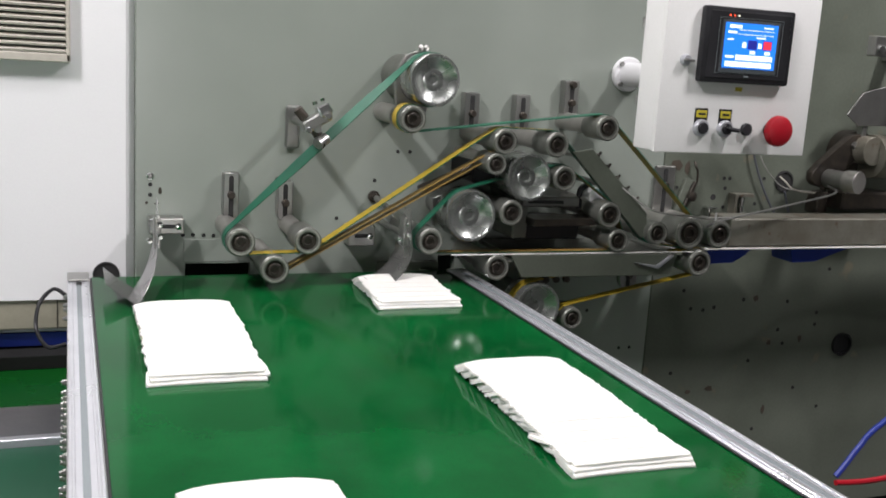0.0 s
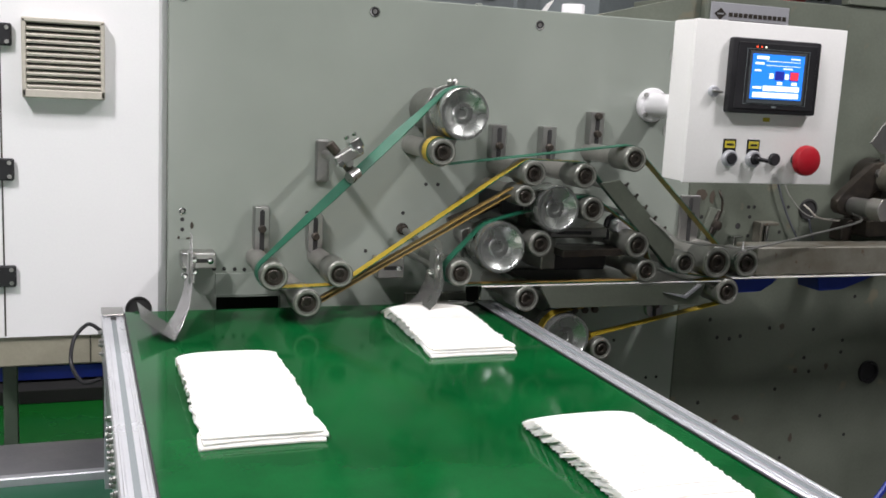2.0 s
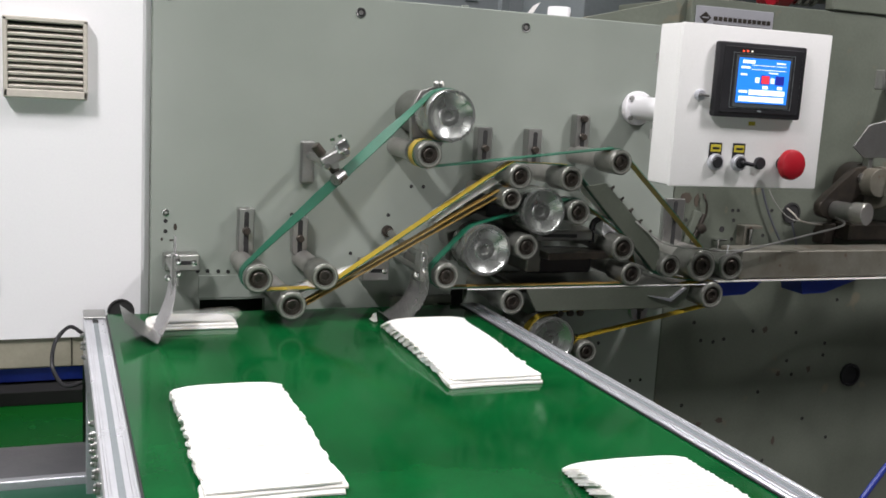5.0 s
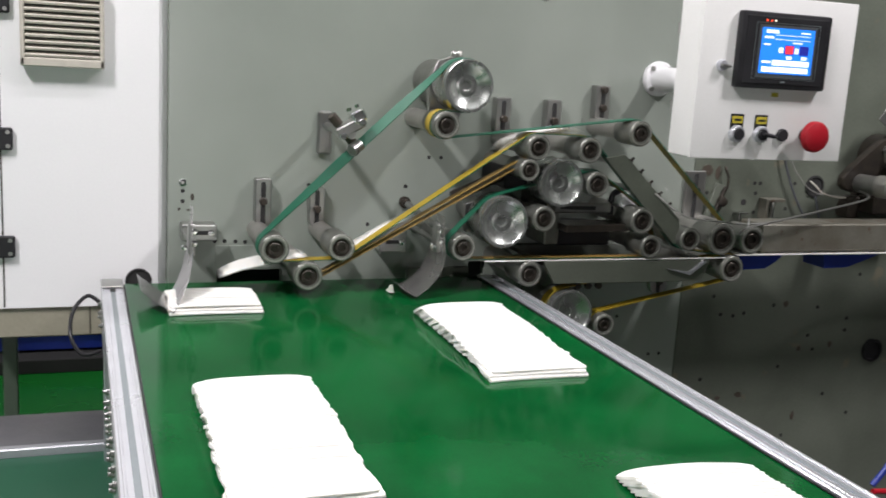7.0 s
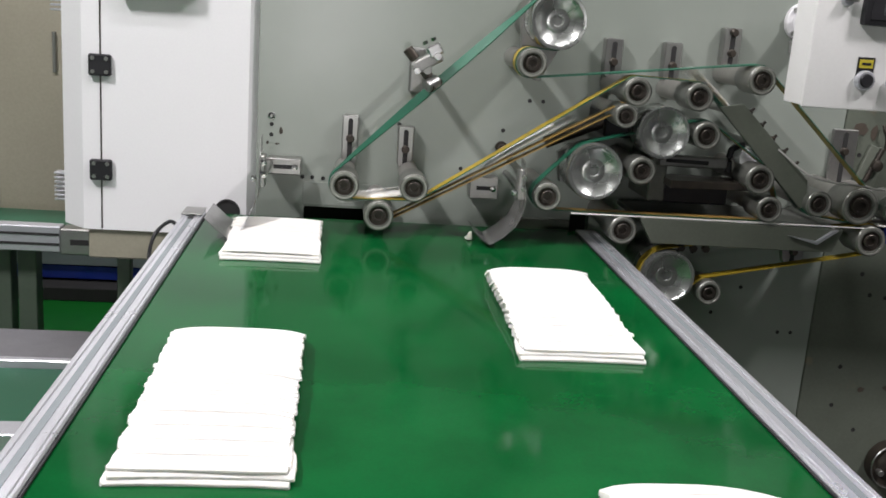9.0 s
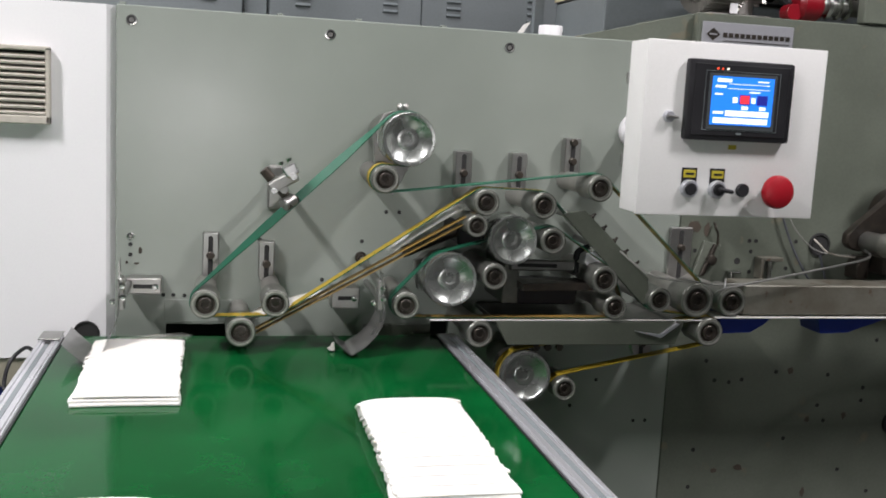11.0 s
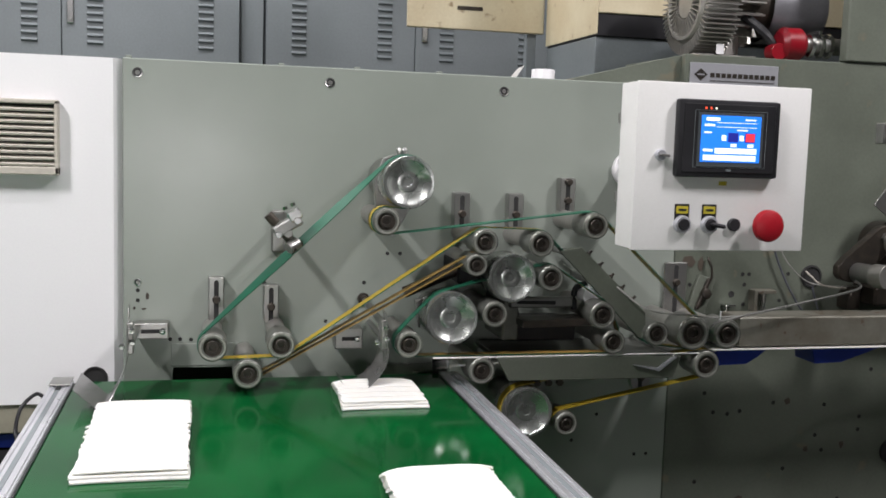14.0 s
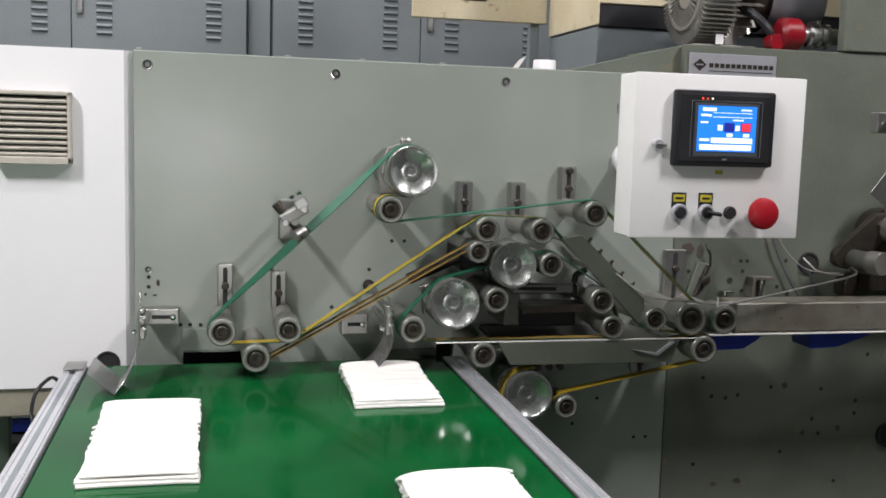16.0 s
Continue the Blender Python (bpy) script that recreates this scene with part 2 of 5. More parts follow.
def belt_loop(wheels):
    """The way of a belt round wheels (x, z, radius, turn), turn +1 where the wheel lies to the left of the way."""
    out, n = [], len(wheels)
    ends = []
    for i in range(n):
        (x1, z1, r1, s1), (x2, z2, r2, s2) = wheels[i], wheels[(i + 1) % n]
        dx, dz = x2 - x1, z2 - z1
        ang = math.atan2(dz, dx) - math.asin(max(-1, min(1, (s2 * r2 - s1 * r1) / math.hypot(dx, dz))))
        nx, nz = -math.sin(ang), math.cos(ang)
        ends.append(((x1 - s1 * r1 * nx, z1 - s1 * r1 * nz), (x2 - s2 * r2 * nx, z2 - s2 * r2 * nz)))
    for i in range(n):
        x, z, r, s = wheels[i]
        a, b = ends[i - 1][1], ends[i][0]
        a0, a1 = math.atan2(a[1] - z, a[0] - x), math.atan2(b[1] - z, b[0] - x)
        d = (a1 - a0) % (2 * math.pi) if s > 0 else -((a0 - a1) % (2 * math.pi))
        if abs(d) > 6.0:
            d = 0
        k = max(1, int(abs(d) / 0.2))
        out += [(x + r * math.cos(a0 + d * j / k), z + r * math.sin(a0 + d * j / k)) for j in range(k + 1)]
    return out


def twist_strand(path, most):
    """Adds steps along the longest straight of a belt's way, with a lean that grows to most degrees in its middle."""
    n = len(path)
    i = max(range(n), key=lambda k: math.dist(path[k - 1], path[k]))
    a, b = path[i - 1], path[i]
    steps = [(a[0] + (b[0] - a[0]) * t, a[1] + (b[1] - a[1]) * t, radians(most) * min(1, 4 * t, 2.6 * (1 - t))) for t in (k / 24 for k in range(1, 24))]
    return path[:i] + steps + path[i:]


def belt(path, y0, y1, thick):
    """A closed flat belt on a path in x and z (and lean): face material 0 on its left side, 1 on its right and edges."""
    own = bmesh.new()
    n = len(path)
    ring = []
    ym, half = (y0 + y1) / 2, (y1 - y0) / 2
    for i in range(n):
        a, b, p = path[i - 1], path[(i + 1) % n], path[i]
        d = math.hypot(b[0] - a[0], b[1] - a[1]) or 1
        nrm = Vector((-(b[1] - a[1]) / d, 0, (b[0] - a[0]) / d))
        lean = p[2] if len(p) > 2 else 0
        w = Vector((0, math.cos(lean), 0)) - nrm * math.sin(lean)
        u = nrm * math.cos(lean) + Vector((0, math.sin(lean), 0))
        c = Vector((p[0], ym, p[1]))
        ring.append([own.verts.new(v) for v in (c + u * thick / 2 - w * half, c + u * thick / 2 + w * half, c - u * thick / 2 + w * half, c - u * thick / 2 - w * half)])
    for i in range(n):
        a, b = ring[i - 1], ring[i]
        for k in range(4):
            f = own.faces.new((a[k], a[(k + 1) % 4], b[(k + 1) % 4], b[k]))
            f.material_index = 0 if k == 0 else 1
    return own


# ---- the hall ----
single("floor", bx(-6, 0.95, -7, 5, -0.1, 0, 0), FLOOR, "glossy green epoxy floor of a factory hall", "floor", kind="structure")
# unseen dark floor, added to cut green bounce on the lower panels
single("unseen_floor_east", bx(0.95, 6, -7, 5, -0.1, 0, 0), BOUNCE_FLOOR, "unseen dark grey floor added to weaken the bounce onto the machine", "floor", kind="structure")
single("ceiling", bx(-6, 6, -7, 5, 3.6, 3.7, 0), WALL, "pale hall ceiling", "ceiling", kind="structure")
single("wall_north", bx(-6, 6, 5, 5.1, 0, 3.6, 0), WALL, "pale plaster wall behind the lockers", "wall", kind="structure")
single("wall_south", bx(-6, 6, -7.1, -7, 0, 3.6, 0), WALL, "pale plaster wall at the end of the hall", "wall", kind="structure")
single("wall_west", bx(-6.1, -6, -7, 5, 0, 3.6, 0), WALL, "pale plaster side wall", "wall", kind="structure")
single("wall_east", bx(6, 6.1, -7, 5, 0, 3.6, 0), WALL, "pale plaster side wall", "wall", kind="structure")
for x, y, z, length, width, power, turn in LAMPS:
    lamp = thing("ceiling_lamp", x, y, z + 0.02, "white batten lamp with a lit tube under the ceiling", "lamp", "hall lamps")
    r = Matrix.Rotation(radians(turn), 3, "Z")
    part("housing", bx(x - length / 2, x + length / 2, y - 0.05, y + 0.05, z + 0.05, z + 0.12, 0.005, turn=r), WHITE, lamp)
    part("hanger", rod((x, y, z + 0.12), (x, y, 3.6), 0.008), STEEL, lamp)
    part("tube", bx(x - length / 2, x + length / 2, y - 0.014, y + 0.014, z + 0.022, z + 0.05, 0.01, turn=r), TUBE, lamp)

# ---- lockers behind the machine ----
LY = 4.1


def louvre_bank(x, z_low, n, owner):
    for i in range(n):
        z = z_low + 0.0275 * i
        bm = bx(x, x + 0.058, LY - 0.008, LY + 0.004, z - 0.005, z + 0.007, 0.001, turn=Matrix.Rotation(-0.65, 3, "X"))
        part("louvre", bm, LOCKER, owner)


def locker(x0, x1, seam, banks, handle):
    ob = thing("steel_locker", (x0 + x1) / 2, LY + 0.25, 0, "tall blue-grey enamelled steel locker with louvred doors", "locker", "lockers along the wall")
    part("carcass", bx(x0, x1, LY + 0.022, LY + 0.5, 0.12, 2.3, 0.003), LOCKER_DARK, ob)
    # black box put where shadow lies on the floor and under the locker
    part("shadow_block", bx(x0, x1, LY - 0.09, LY + 0.45, 0, 0.055, 0.003), VOID, ob, "black box standing in for the shadow under the doors")
    part("kick_rail", bx(x0, x1, LY + 0.01, LY + 0.48, 0.065, 0.12, 0.002), BLUE, ob)
    edges = [x0 + 0.003] + seam + [x1 - 0.003]
    for a, b in zip(edges, edges[1:]):
        part("door", bx(a + 0.0015, b - 0.0015, LY, LY + 0.02, 0.125, 2.29, 0.002), LOCKER, ob)
    for x in banks:
        louvre_bank(x, 1.665, 16, ob)
    for x in handle:
        bm = bx(x - 0.013, x + 0.013, LY - 0.01, LY + 0.001, 1.735, 1.90, 0.003)
        rod((x, LY - 0.018, 1.75), (x, LY - 0.008, 1.75), 0.008, bm=bm)
        part("pull_handle", bm, CHROME, ob, "small chromed pull handle")


locker(-1.09, 0.438, [-0.235], [-0.93, -0.379, -0.141, 0.275], [-0.202])
locker(0.535, 2.07, [1.151], [0.641, 0.992, 1.255, 1.60], [1.19])
single("locker_gap_strip", bx(0.442, 0.531, LY + 0.05, LY + 0.07, 0.02, 2.3, 0.002), LOCKER, "blue-grey filler strip between two steel lockers", "filler strip")

# ---- main side plate of the machine ----
PY, RY = 2.116, 1.904
machine = thing("folding_machine", 0.75, PY, 0, "grey enamelled side plate of a paper folding machine", "machine")
HOLES = [(0.173, 1.441), (0.562, 1.438), (0.945, 1.436)]
plate_poly = [(0.144, 0.10), (0.241, 0.10), (0.241, 0.8345), (0.380, 0.8345), (0.380, 0.10), (0.80, 0.10), (0.80, 0.845), (0.845, 0.845), (0.845, 0.10), (1.376, 0.10), (1.376, 1.468), (0.144, 1.47)]
part("side_plate", prism(plate_poly, PY, PY + 0.025, bev=0.002), PLATE, machine)
part("rear_plate", bx(0.15, 1.37, 2.62, 2.64, 0.30, 1.44), PLATE, machine)
part("base_beam", bx(0.15, 2.5, PY + 0.03, 2.6, 0.12, 0.30, 0.004), BODY, machine)
for x, y in ((0.25, 2.2), (0.25, 2.55), (2.4, 2.2), (2.4, 2.55)):
    part("foot", lathe((x, y, 0), (0, 0, 1), [(0, 0), (0.045, 0), (0.045, 0.015), (0.015, 0.025), (0.015, 0.12), (0, 0.12)]), DARK, machine)


def recessed_bolt(x, z, r=0.0105):
    bm = lathe((x, PY, z), (0, -1, 0), [(r, -0.001), (r, 0.0015), (r * 0.72, 0.0018), (r * 0.68, 0.0005)], 20)
    p = part("bolt_ring", bm, CHROME, machine)
    part("bolt_socket", lathe((x, PY, z), (0, -1, 0), [(r * 0.70, 0), (r * 0.66, 0.0012), (r * 0.5, 0.0014)], 16), BLACK, p)
    part("bolt_head", lathe((x, PY, z), (0, -1, 0), [(r * 0.5, 0.0008), (r * 0.45, 0.0020), (r * 0.2, 0.0020), (0, 0.0008)], 12), STEEL, p)


for x, z in HOLES:
    recessed_bolt(x, z)
recessed_bolt(0.173, 1.014, 0.0075)


def drilled(x, z, r=0.0035, ob=machine, y=PY):
    part("drilled_hole", lathe((x, y, z), (0, -1, 0), [(r * 1.25, -0.001), (r * 1.2, 0.0006), (r, 0.0008), (r * 0.8, 0.0003), (0, 0.0003)], 12), VOID, ob)


for x, z in [(0.173, 0.997), (0.173, 0.976), (0.238, 0.893), (0.258, 0.893), (0.280, 0.892), (0.300, 0.891), (0.562, 0.928), (0.694, 1.076), (0.722, 1.076), (0.644, 1.012),
             (0.43, 1.012), (1.02, 0.80), (1.055, 0.80), (1.08, 0.775), (1.20, 0.70), (1.14, 0.64), (1.30, 0.60), (1.33, 0.60)]:
    drilled(x, z)
# chipped paint marks
for x, z, w, h in [(0.192, 0.985, 0.005, 0.012), (0.166, 0.96, 0.004, 0.005), (0.185, 0.958, 0.008, 0.003)]:
    n = 9
    poly = [(x + w * (0.5 + 0.3 * random.random()) * math.cos(6.283 * i / n), z + h * (0.5 + 0.3 * random.random()) * math.sin(6.283 * i / n)) for i in range(n)]
    part("paint_chip", prism(poly, PY - 0.0006, PY + 0.001, bev=0), DARK, machine)
part("lower_insert", bx(0.240, 0.378, PY - 0.0015, PY + 0.001, 0.836, 0.884, 0.0008), PLATE, machine)
# black inner walls added so that the outlet openings stay dark
part("outlet_shade_back", bx(0.20, 0.90, PY + 0.16, PY + 0.165, 0.30, 0.95, 0), VOID, machine)
part("outlet_shade_roof", bx(0.20, 0.90, PY + 0.0255, PY + 0.16, 0.85, 0.855, 0), VOID, machine)
bm = bx(0.655, 0.80, PY - 0.012, PY, 0.775, 0.832, 0.001)
for i in range(3):
    bx(0.755, 0.80, PY - 0.016, PY - 0.012, 0.785 + 0.012 * i, 0.791 + 0.012 * i, 0.001, bm)
part("outlet_grille", bm, OLIVE, machine)
for x, z in [(0.155, 1.4755), (0.46, 1.474), (0.62, 1.474), (0.80, 1.473)]:
    part("top_clip", bx(x - 0.006, x + 0.006, PY + 0.004, PY + 0.02, z - 0.008, z, 0.001), PLATE, machine)

# ---- right body of the machine ----
body = thing("machine_cabinet", 1.9, PY, 0, "olive-grey enamelled machine housing with dirt and drilled holes", "machine housing")
part("front_panel", bx(1.378, 2.7, PY + 0.001, PY + 0.025, 0.10, 1.5405, 0.002), BODY, body)
part("hopper_wall", prism([(1.10, 1.43), (1.10, 1.471), (1.368, 1.537), (2.7, 1.539), (2.7, 1.43)], PY + 0.026, PY + 0.04), BODY, body)
part("shelf", bx(1.24, 2.7, PY + 0.045, 2.9, 1.40, 1.43, 0.002), BODY, body)
part("hopper_top", bx(1.375, 2.7, PY + 0.041, 2.45, 1.524, 1.538, 0.002), BODY, body)
part("tall_column", bx(1.791, 2.7, PY - 0.006, PY + 0.024, 1.543, 2.3, 0.003), BODY, body)
for x, z in [(1.501, 0.694), (1.539, 0.689), (1.572, 0.695), (1.662, 0.713), (1.804, 0.704), (1.906, 0.670), (1.905, 0.637), (1.784, 0.627), (1.805, 0.588), (1.462, 0.523),
             (1.457, 0.430), (1.475, 0.742), (1.70, 0.545), (1.86, 0.46), (1.93, 0.79), (1.74, 0.35), (1.52, 0.37), (1.95, 0.40)]:
    drilled(x, z, 0.0042, body, PY + 0.001)
for x, z in [(1.557, 1.030), (1.574, 1.030), (1.563, 1.005), (1.563, 0.957), (1.679, 1.031), (1.659, 0.966), (1.42, 1.005)]:
    drilled(x, z, 0.004, body, PY + 0.001)
drilled(1.530, 0.982, 0.0065, body, PY + 0.001)
for x, z, w, h in [(1.415, 1.06, 0.022, 0.018), (1.445, 1.055, 0.008, 0.02), (1.70, 0.715, 0.010, 0.012), (1.86, 0.60, 0.008, 0.014), (1.76, 0.592, 0.009, 0.010), (1.52, 0.47, 0.012, 0.008), (1.585, 0.475, 0.016, 0.010), (1.768, 0.402, 0.008, 0.016)]:
    n = 11
    poly = [(x + w * (0.5 + 0.5 * random.random()) * math.cos(6.283 * i / n), z + h * (0.5 + 0.5 * random.random()) * math.sin(6.283 * i / n)) for i in range(n)]
    part("paint_chip", prism(poly, PY, PY + 0.003, bev=0), CHIP, body)
for x, z, w, h in [(1.665, 1.435, 0.020, 0.010), (1.672, 1.415, 0.012, 0.008), (1.69, 1.448, 0.010, 0.007)]:
    poly = [(x + w * (0.4 + 0.6 * random.random()) * math.cos(0.571 * i), z + h * (0.4 + 0.6 * random.random()) * math.sin(0.571 * i)) for i in range(11)]
    part("bare_scuff", prism(poly, PY, PY + 0.003, bev=0), STEEL, body)
part("cable_port", lathe((1.741, PY, 1.025), (0, -1, 0), [(0.028, -0.001), (0.028, 0.003), (0.023, 0.004), (0.022, 0.001), (0, 0.001)], 24), VOID, body)
part("inspection_port", lathe((2.005, PY, 0.577), (0, -1, 0), [(0.032, -0.001), (0.032, 0.008), (0.026, 0.010), (0.024, 0.002), (0, 0.002)], 28), BLACK, body)

nameplate = thing("maker_plate", 1.5, PY, 1.46, "silver maker's plate with dark printed marks on the housing", "nameplate")
NPY = PY
part("plate", bx(1.385, 1.612, NPY - 0.003, NPY, 1.453, 1.513, 0.001), ALU, nameplate)
part("emblem", prism([(1.395, 1.486), (1.412, 1.500), (1.429, 1.486), (1.412, 1.472)], NPY - 0.004, NPY - 0.0025, bev=0), DARK, nameplate)
part("emblem_bar", bx(1.403, 1.421, NPY - 0.0046, NPY - 0.003, 1.4845, 1.4875, 0), ALU, nameplate)
for i in range(12):
    part("print_bar", bx(1.436 + 0.0142 * i, 1.4468 + 0.0142 * i, NPY - 0.004, NPY - 0.0025, 1.4805, 1.4905, 0), DARK, nameplate)
part("print_line", bx(1.436, 1.602, NPY - 0.004, NPY - 0.0025, 1.472, 1.4735, 0), DARK, nameplate)

nameplate.location += Vector((0.003, 0, 0.009))

# things on top of the housing
blower = thing("side_channel_blower", 1.5, 2.33, 1.53, "cast aluminium ring blower with finned casing and motor", "blower")
BC = Vector((1.472, 2.33, 1.672))
part("casing", lathe(BC, (1, 0, 0), [(0, 0.0), (0.035, 0.0), (0.04, 0.012), (0.06, 0.022), (0.085, 0.005), (0.098, 0.008), (0.104, 0.02), (0.104, 0.09), (0, 0.10)], 48), CASTING, blower)
for i in range(64):
    a = 2 * math.pi * i / 64
    t = Matrix.Rotation(a, 3, "X")
    c = BC + Vector((0.045, 0, 0)) + t @ Vector((0, 0, 0.113))
    part("fin", bx(c.x - 0.045, c.x + 0.045, c.y - 0.0016, c.y + 0.0016, c.z - 0.013, c.z + 0.013, 0, turn=t), CASTING, blower)
part("rim_ring", lathe(BC, (1, 0, 0), [(0.078, 0.004), (0.082, -0.004), (0.090, -0.004), (0.094, 0.006)], 48), CASTING, blower)
for i in range(36):
    t = Matrix.Rotation(2 * math.pi * i / 36, 3, "X")
    c = BC + Vector((0.004, 0, 0)) + t @ Vector((0, 0, 0.062))
    part("rib", bx(c.x - 0.009, c.x + 0.012, c.y - 0.0014, c.y + 0.0014, c.z - 0.022, c.z + 0.022, 0, turn=t), CASTING, blower)
for i in range(20):
    t = Matrix.Rotation(2 * math.pi * i / 20, 3, "X")
    c = BC + Vector((0.135, 0, 0)) + t @ Vector((0, 0, 0.084))
    part("long_fin", bx(c.x - 0.035, c.x + 0.035, c.y - 0.0018, c.y + 0.0018, c.z - 0.014, c.z + 0.014, 0, turn=t), CASTING, blower)
part("motor", rod(BC + Vector((0.10, 0, 0)), BC + Vector((0.33, 0, 0)), 0.072, 36), DARK, blower)
part("motor_cap", lathe(BC + Vector((0.30, 0, 0)), (1, 0, 0), [(0.085, -0.10), (0.088, -0.09), (0.088, 0.05), (0.07, 0.06), (0, 0.06)], 32), GREYSTEEL, blower)
part("foot_block", bx(1.47, 1.64, 2.26, 2.40, 1.524, 1.545, 0.003), CASTING, blower)
part("foot_leg", bx(1.56, 1.60, 2.28, 2.38, 1.545, 1.605, 0.003), CASTING, blower)
part("data_tag", bx(1.525, 1.545, 2.255, 2.2565, 1.545, 1.57, 0), WHITE, blower)
part("power_hose", sweep([(1.60, 2.26, 1.64), (1.63, 2.22, 1.60), (1.66, 2.21, 1.56), (1.69, 2.22, 1.535)], 0.011), BLACK, blower)
valve = thing("red_relief_valve", 1.70, 2.20, 1.53, "red capped relief valve with a steel hose clamp", "valve")
part("cap", lathe((1.655, 2.20, 1.571), (1, 0, 0), [(0, 0), (0.028, 0.003), (0.0405, 0.014), (0.0405, 0.055), (0.033, 0.065), (0, 0.065)], 32), VALVE_RED, valve)
part("side_cap", rod((1.648, 2.175, 1.55), (1.648, 2.21, 1.55), 0.02), VALVE_RED, valve)
part("pipe", rod((1.72, 2.20, 1.571), (1.86, 2.20, 1.571), 0.02), STEEL, valve)
for x in (1.735, 1.76, 1.785):
    part("clamp", lathe((x, 2.20, 1.571), (1, 0, 0), [(0.02, 0), (0.030, 0.001), (0.030, 0.011), (0.02, 0.012)], 20), CHROME, valve)
part("clamp_screw", rod((1.765, 2.185, 1.603), (1.765, 2.225, 1.603), 0.005), CHROME, valve)
part("stand", bx(1.665, 1.70, 2.185, 2.215, 1.524, 1.54, 0.002), VALVE_RED, valve)
for ob in (blower, valve):
    ob.location += Vector((0.003, 0, 0.014))
duct = thing("cream_housing", 1.5, 2.9, 1.43, "stained cream steel housing above the machine", "machine cover")
part("front_panel", bx(1.322, 2.2, 2.55, 2.57, 1.668, 2.2, 0.002), CREAM, duct)
part("side_panel", bx(1.320, 1.3215, 2.552, 2.97, 1.613, 2.2, 0), CREAM, duct)
part("dark_sill", bx(1.322, 2.2, 2.556, 2.96, 1.607, 1.667, 0.002), BLACK, duct)
part("lower_body", bx(1.322, 2.2, 2.565, 2.96, 1.415, 1.606, 0.002), LOCKER, duct)
duct.location += Vector((0.012, 0, 0.015))
screen_panel = thing("hanging_cream_panel", 1.1, 3.0, 1.43, "stained cream sheet panel above the machine", "panel")
part("panel", bx(0.896, 1.330, 2.985, 3.0, 1.667, 2.3, 0.003), CREAM, screen_panel)
part("handle_slot", bx(1.05, 1.13, 2.983, 2.986, 1.726, 1.738, 0.001), DARK, screen_panel)
part("post", bx(1.28, 1.31, 3.001, 3.03, 0, 2.3, 0.002), LOCKER, screen_panel)
cap = single("white_cap", lathe((1.053, PY + 0.055, 1.44), (0, 0, 1), [(0, 0), (0.0265, 0), (0.0265, 0.049), (0.025, 0.052), (0, 0.052)], 28), WHITE, "round white plastic cap on the frame's top", "cap")
single("frame_top_bar", bx(0.16, 1.24, PY + 0.026, PY + 0.10, 1.40, 1.44, 0.002), PLATE, "grey bar along the top of the machine frame", "bar")
single("paper_flap", prism([(0.958, 1.44), (0.976, 1.44), (1.016, 1.502), (0.998, 1.492)], PY + 0.08, PY + 0.0805, bev=0), PAPER, "pale curled strip of web behind the plate", "paper strip")

# ---- white cabinet ----
cab = thing("electrical_cabinet", 0, 2.3, 0, "white powder-coated electrical cabinet with hinged door and vent", "cabinet")
CY = 2.118
prof = [(-0.247, CY + 0.05), (-0.197, CY), (0.126, CY), (0.1425, CY + 0.018), (0.1425, 2.40), (-0.247, 2.40)]
bm = bmesh.new()
lo = [bm.verts.new((x, y, 0.762)) for x, y in prof]
hi = [bm.verts.new((x, y, 1.468)) for x, y in prof]
bm.faces.new(lo), bm.faces.new(hi)
for i in range(6):
    bm.faces.new((lo[i], lo[(i + 1) % 6], hi[(i + 1) % 6], hi[i]))
part("body", bm, WHITE, cab, smooth=False)
part("door_gap", bx(-0.1625, -0.1595, CY - 0.0008, CY + 0.001, 0.765, 1.466, 0), DARK, cab)
part("base", bx(-0.19, 0.14, CY + 0.006, 2.39, 0.70, 0.7615, 0.003), TAN, cab, "olive base channel")
part("base_seam", bx(-0.006, -0.004, CY + 0.0045, CY + 0.007, 0.702, 0.76, 0), DARK, cab)
for x, y in ((-0.17, 2.37), (0.12, 2.37), (0.12, 2.22)):
    part("leg", bx(x - 0.015, x + 0.015, y - 0.015, y + 0.015, 0, 0.70, 0.002), DARKGREEN, cab)
for z in (1.345, 1.093, 0.886):
    h = part("hinge", bx(-0.182, -0.139, CY - 0.012, CY, z - 0.021, z + 0.021, 0.003), BLACK, cab, "square black plastic hinge")
    for dx in (-0.013, 0.013):
        for dz in (-0.013, 0.013):
            part("screw", lathe((-0.1605 + dx, CY - 0.012, z + dz), (0, -1, 0), [(0.0042, 0), (0.0038, 0.0015), (0, 0.0015)], 10), STEEL, h)
v = part("vent_frame", bx(-0.116, 0.029, CY - 0.004, CY, 1.229, 1.375, 0.001), BEIGE, cab)
part("vent_back", bx(-0.109, 0.022, CY - 0.0065, CY - 0.004, 1.243, 1.370, 0), VOID, v)
for x0, x1, z0, z1 in ((-0.117, -0.109, 1.230, 1.376), (0.022, 0.030, 1.230, 1.376), (-0.117, 0.030, 1.368, 1.377), (-0.117, 0.030, 1.229, 1.245)):
    part("vent_rim", bx(x0, x1, CY - 0.026, CY - 0.003, z0, z1, 0.002), BEIGE, v)
for i in range(10):
    z = 1.2485 + 0.0119 * i
    part("vent_slat", bx(-0.109, 0.022, CY - 0.025, CY - 0.009, z, z + 0.0055, 0.001, turn=Matrix.Rotation(0.35, 3, "X")), BEIGE, v)
v.location += Vector((-0.005, 0, 0.002))
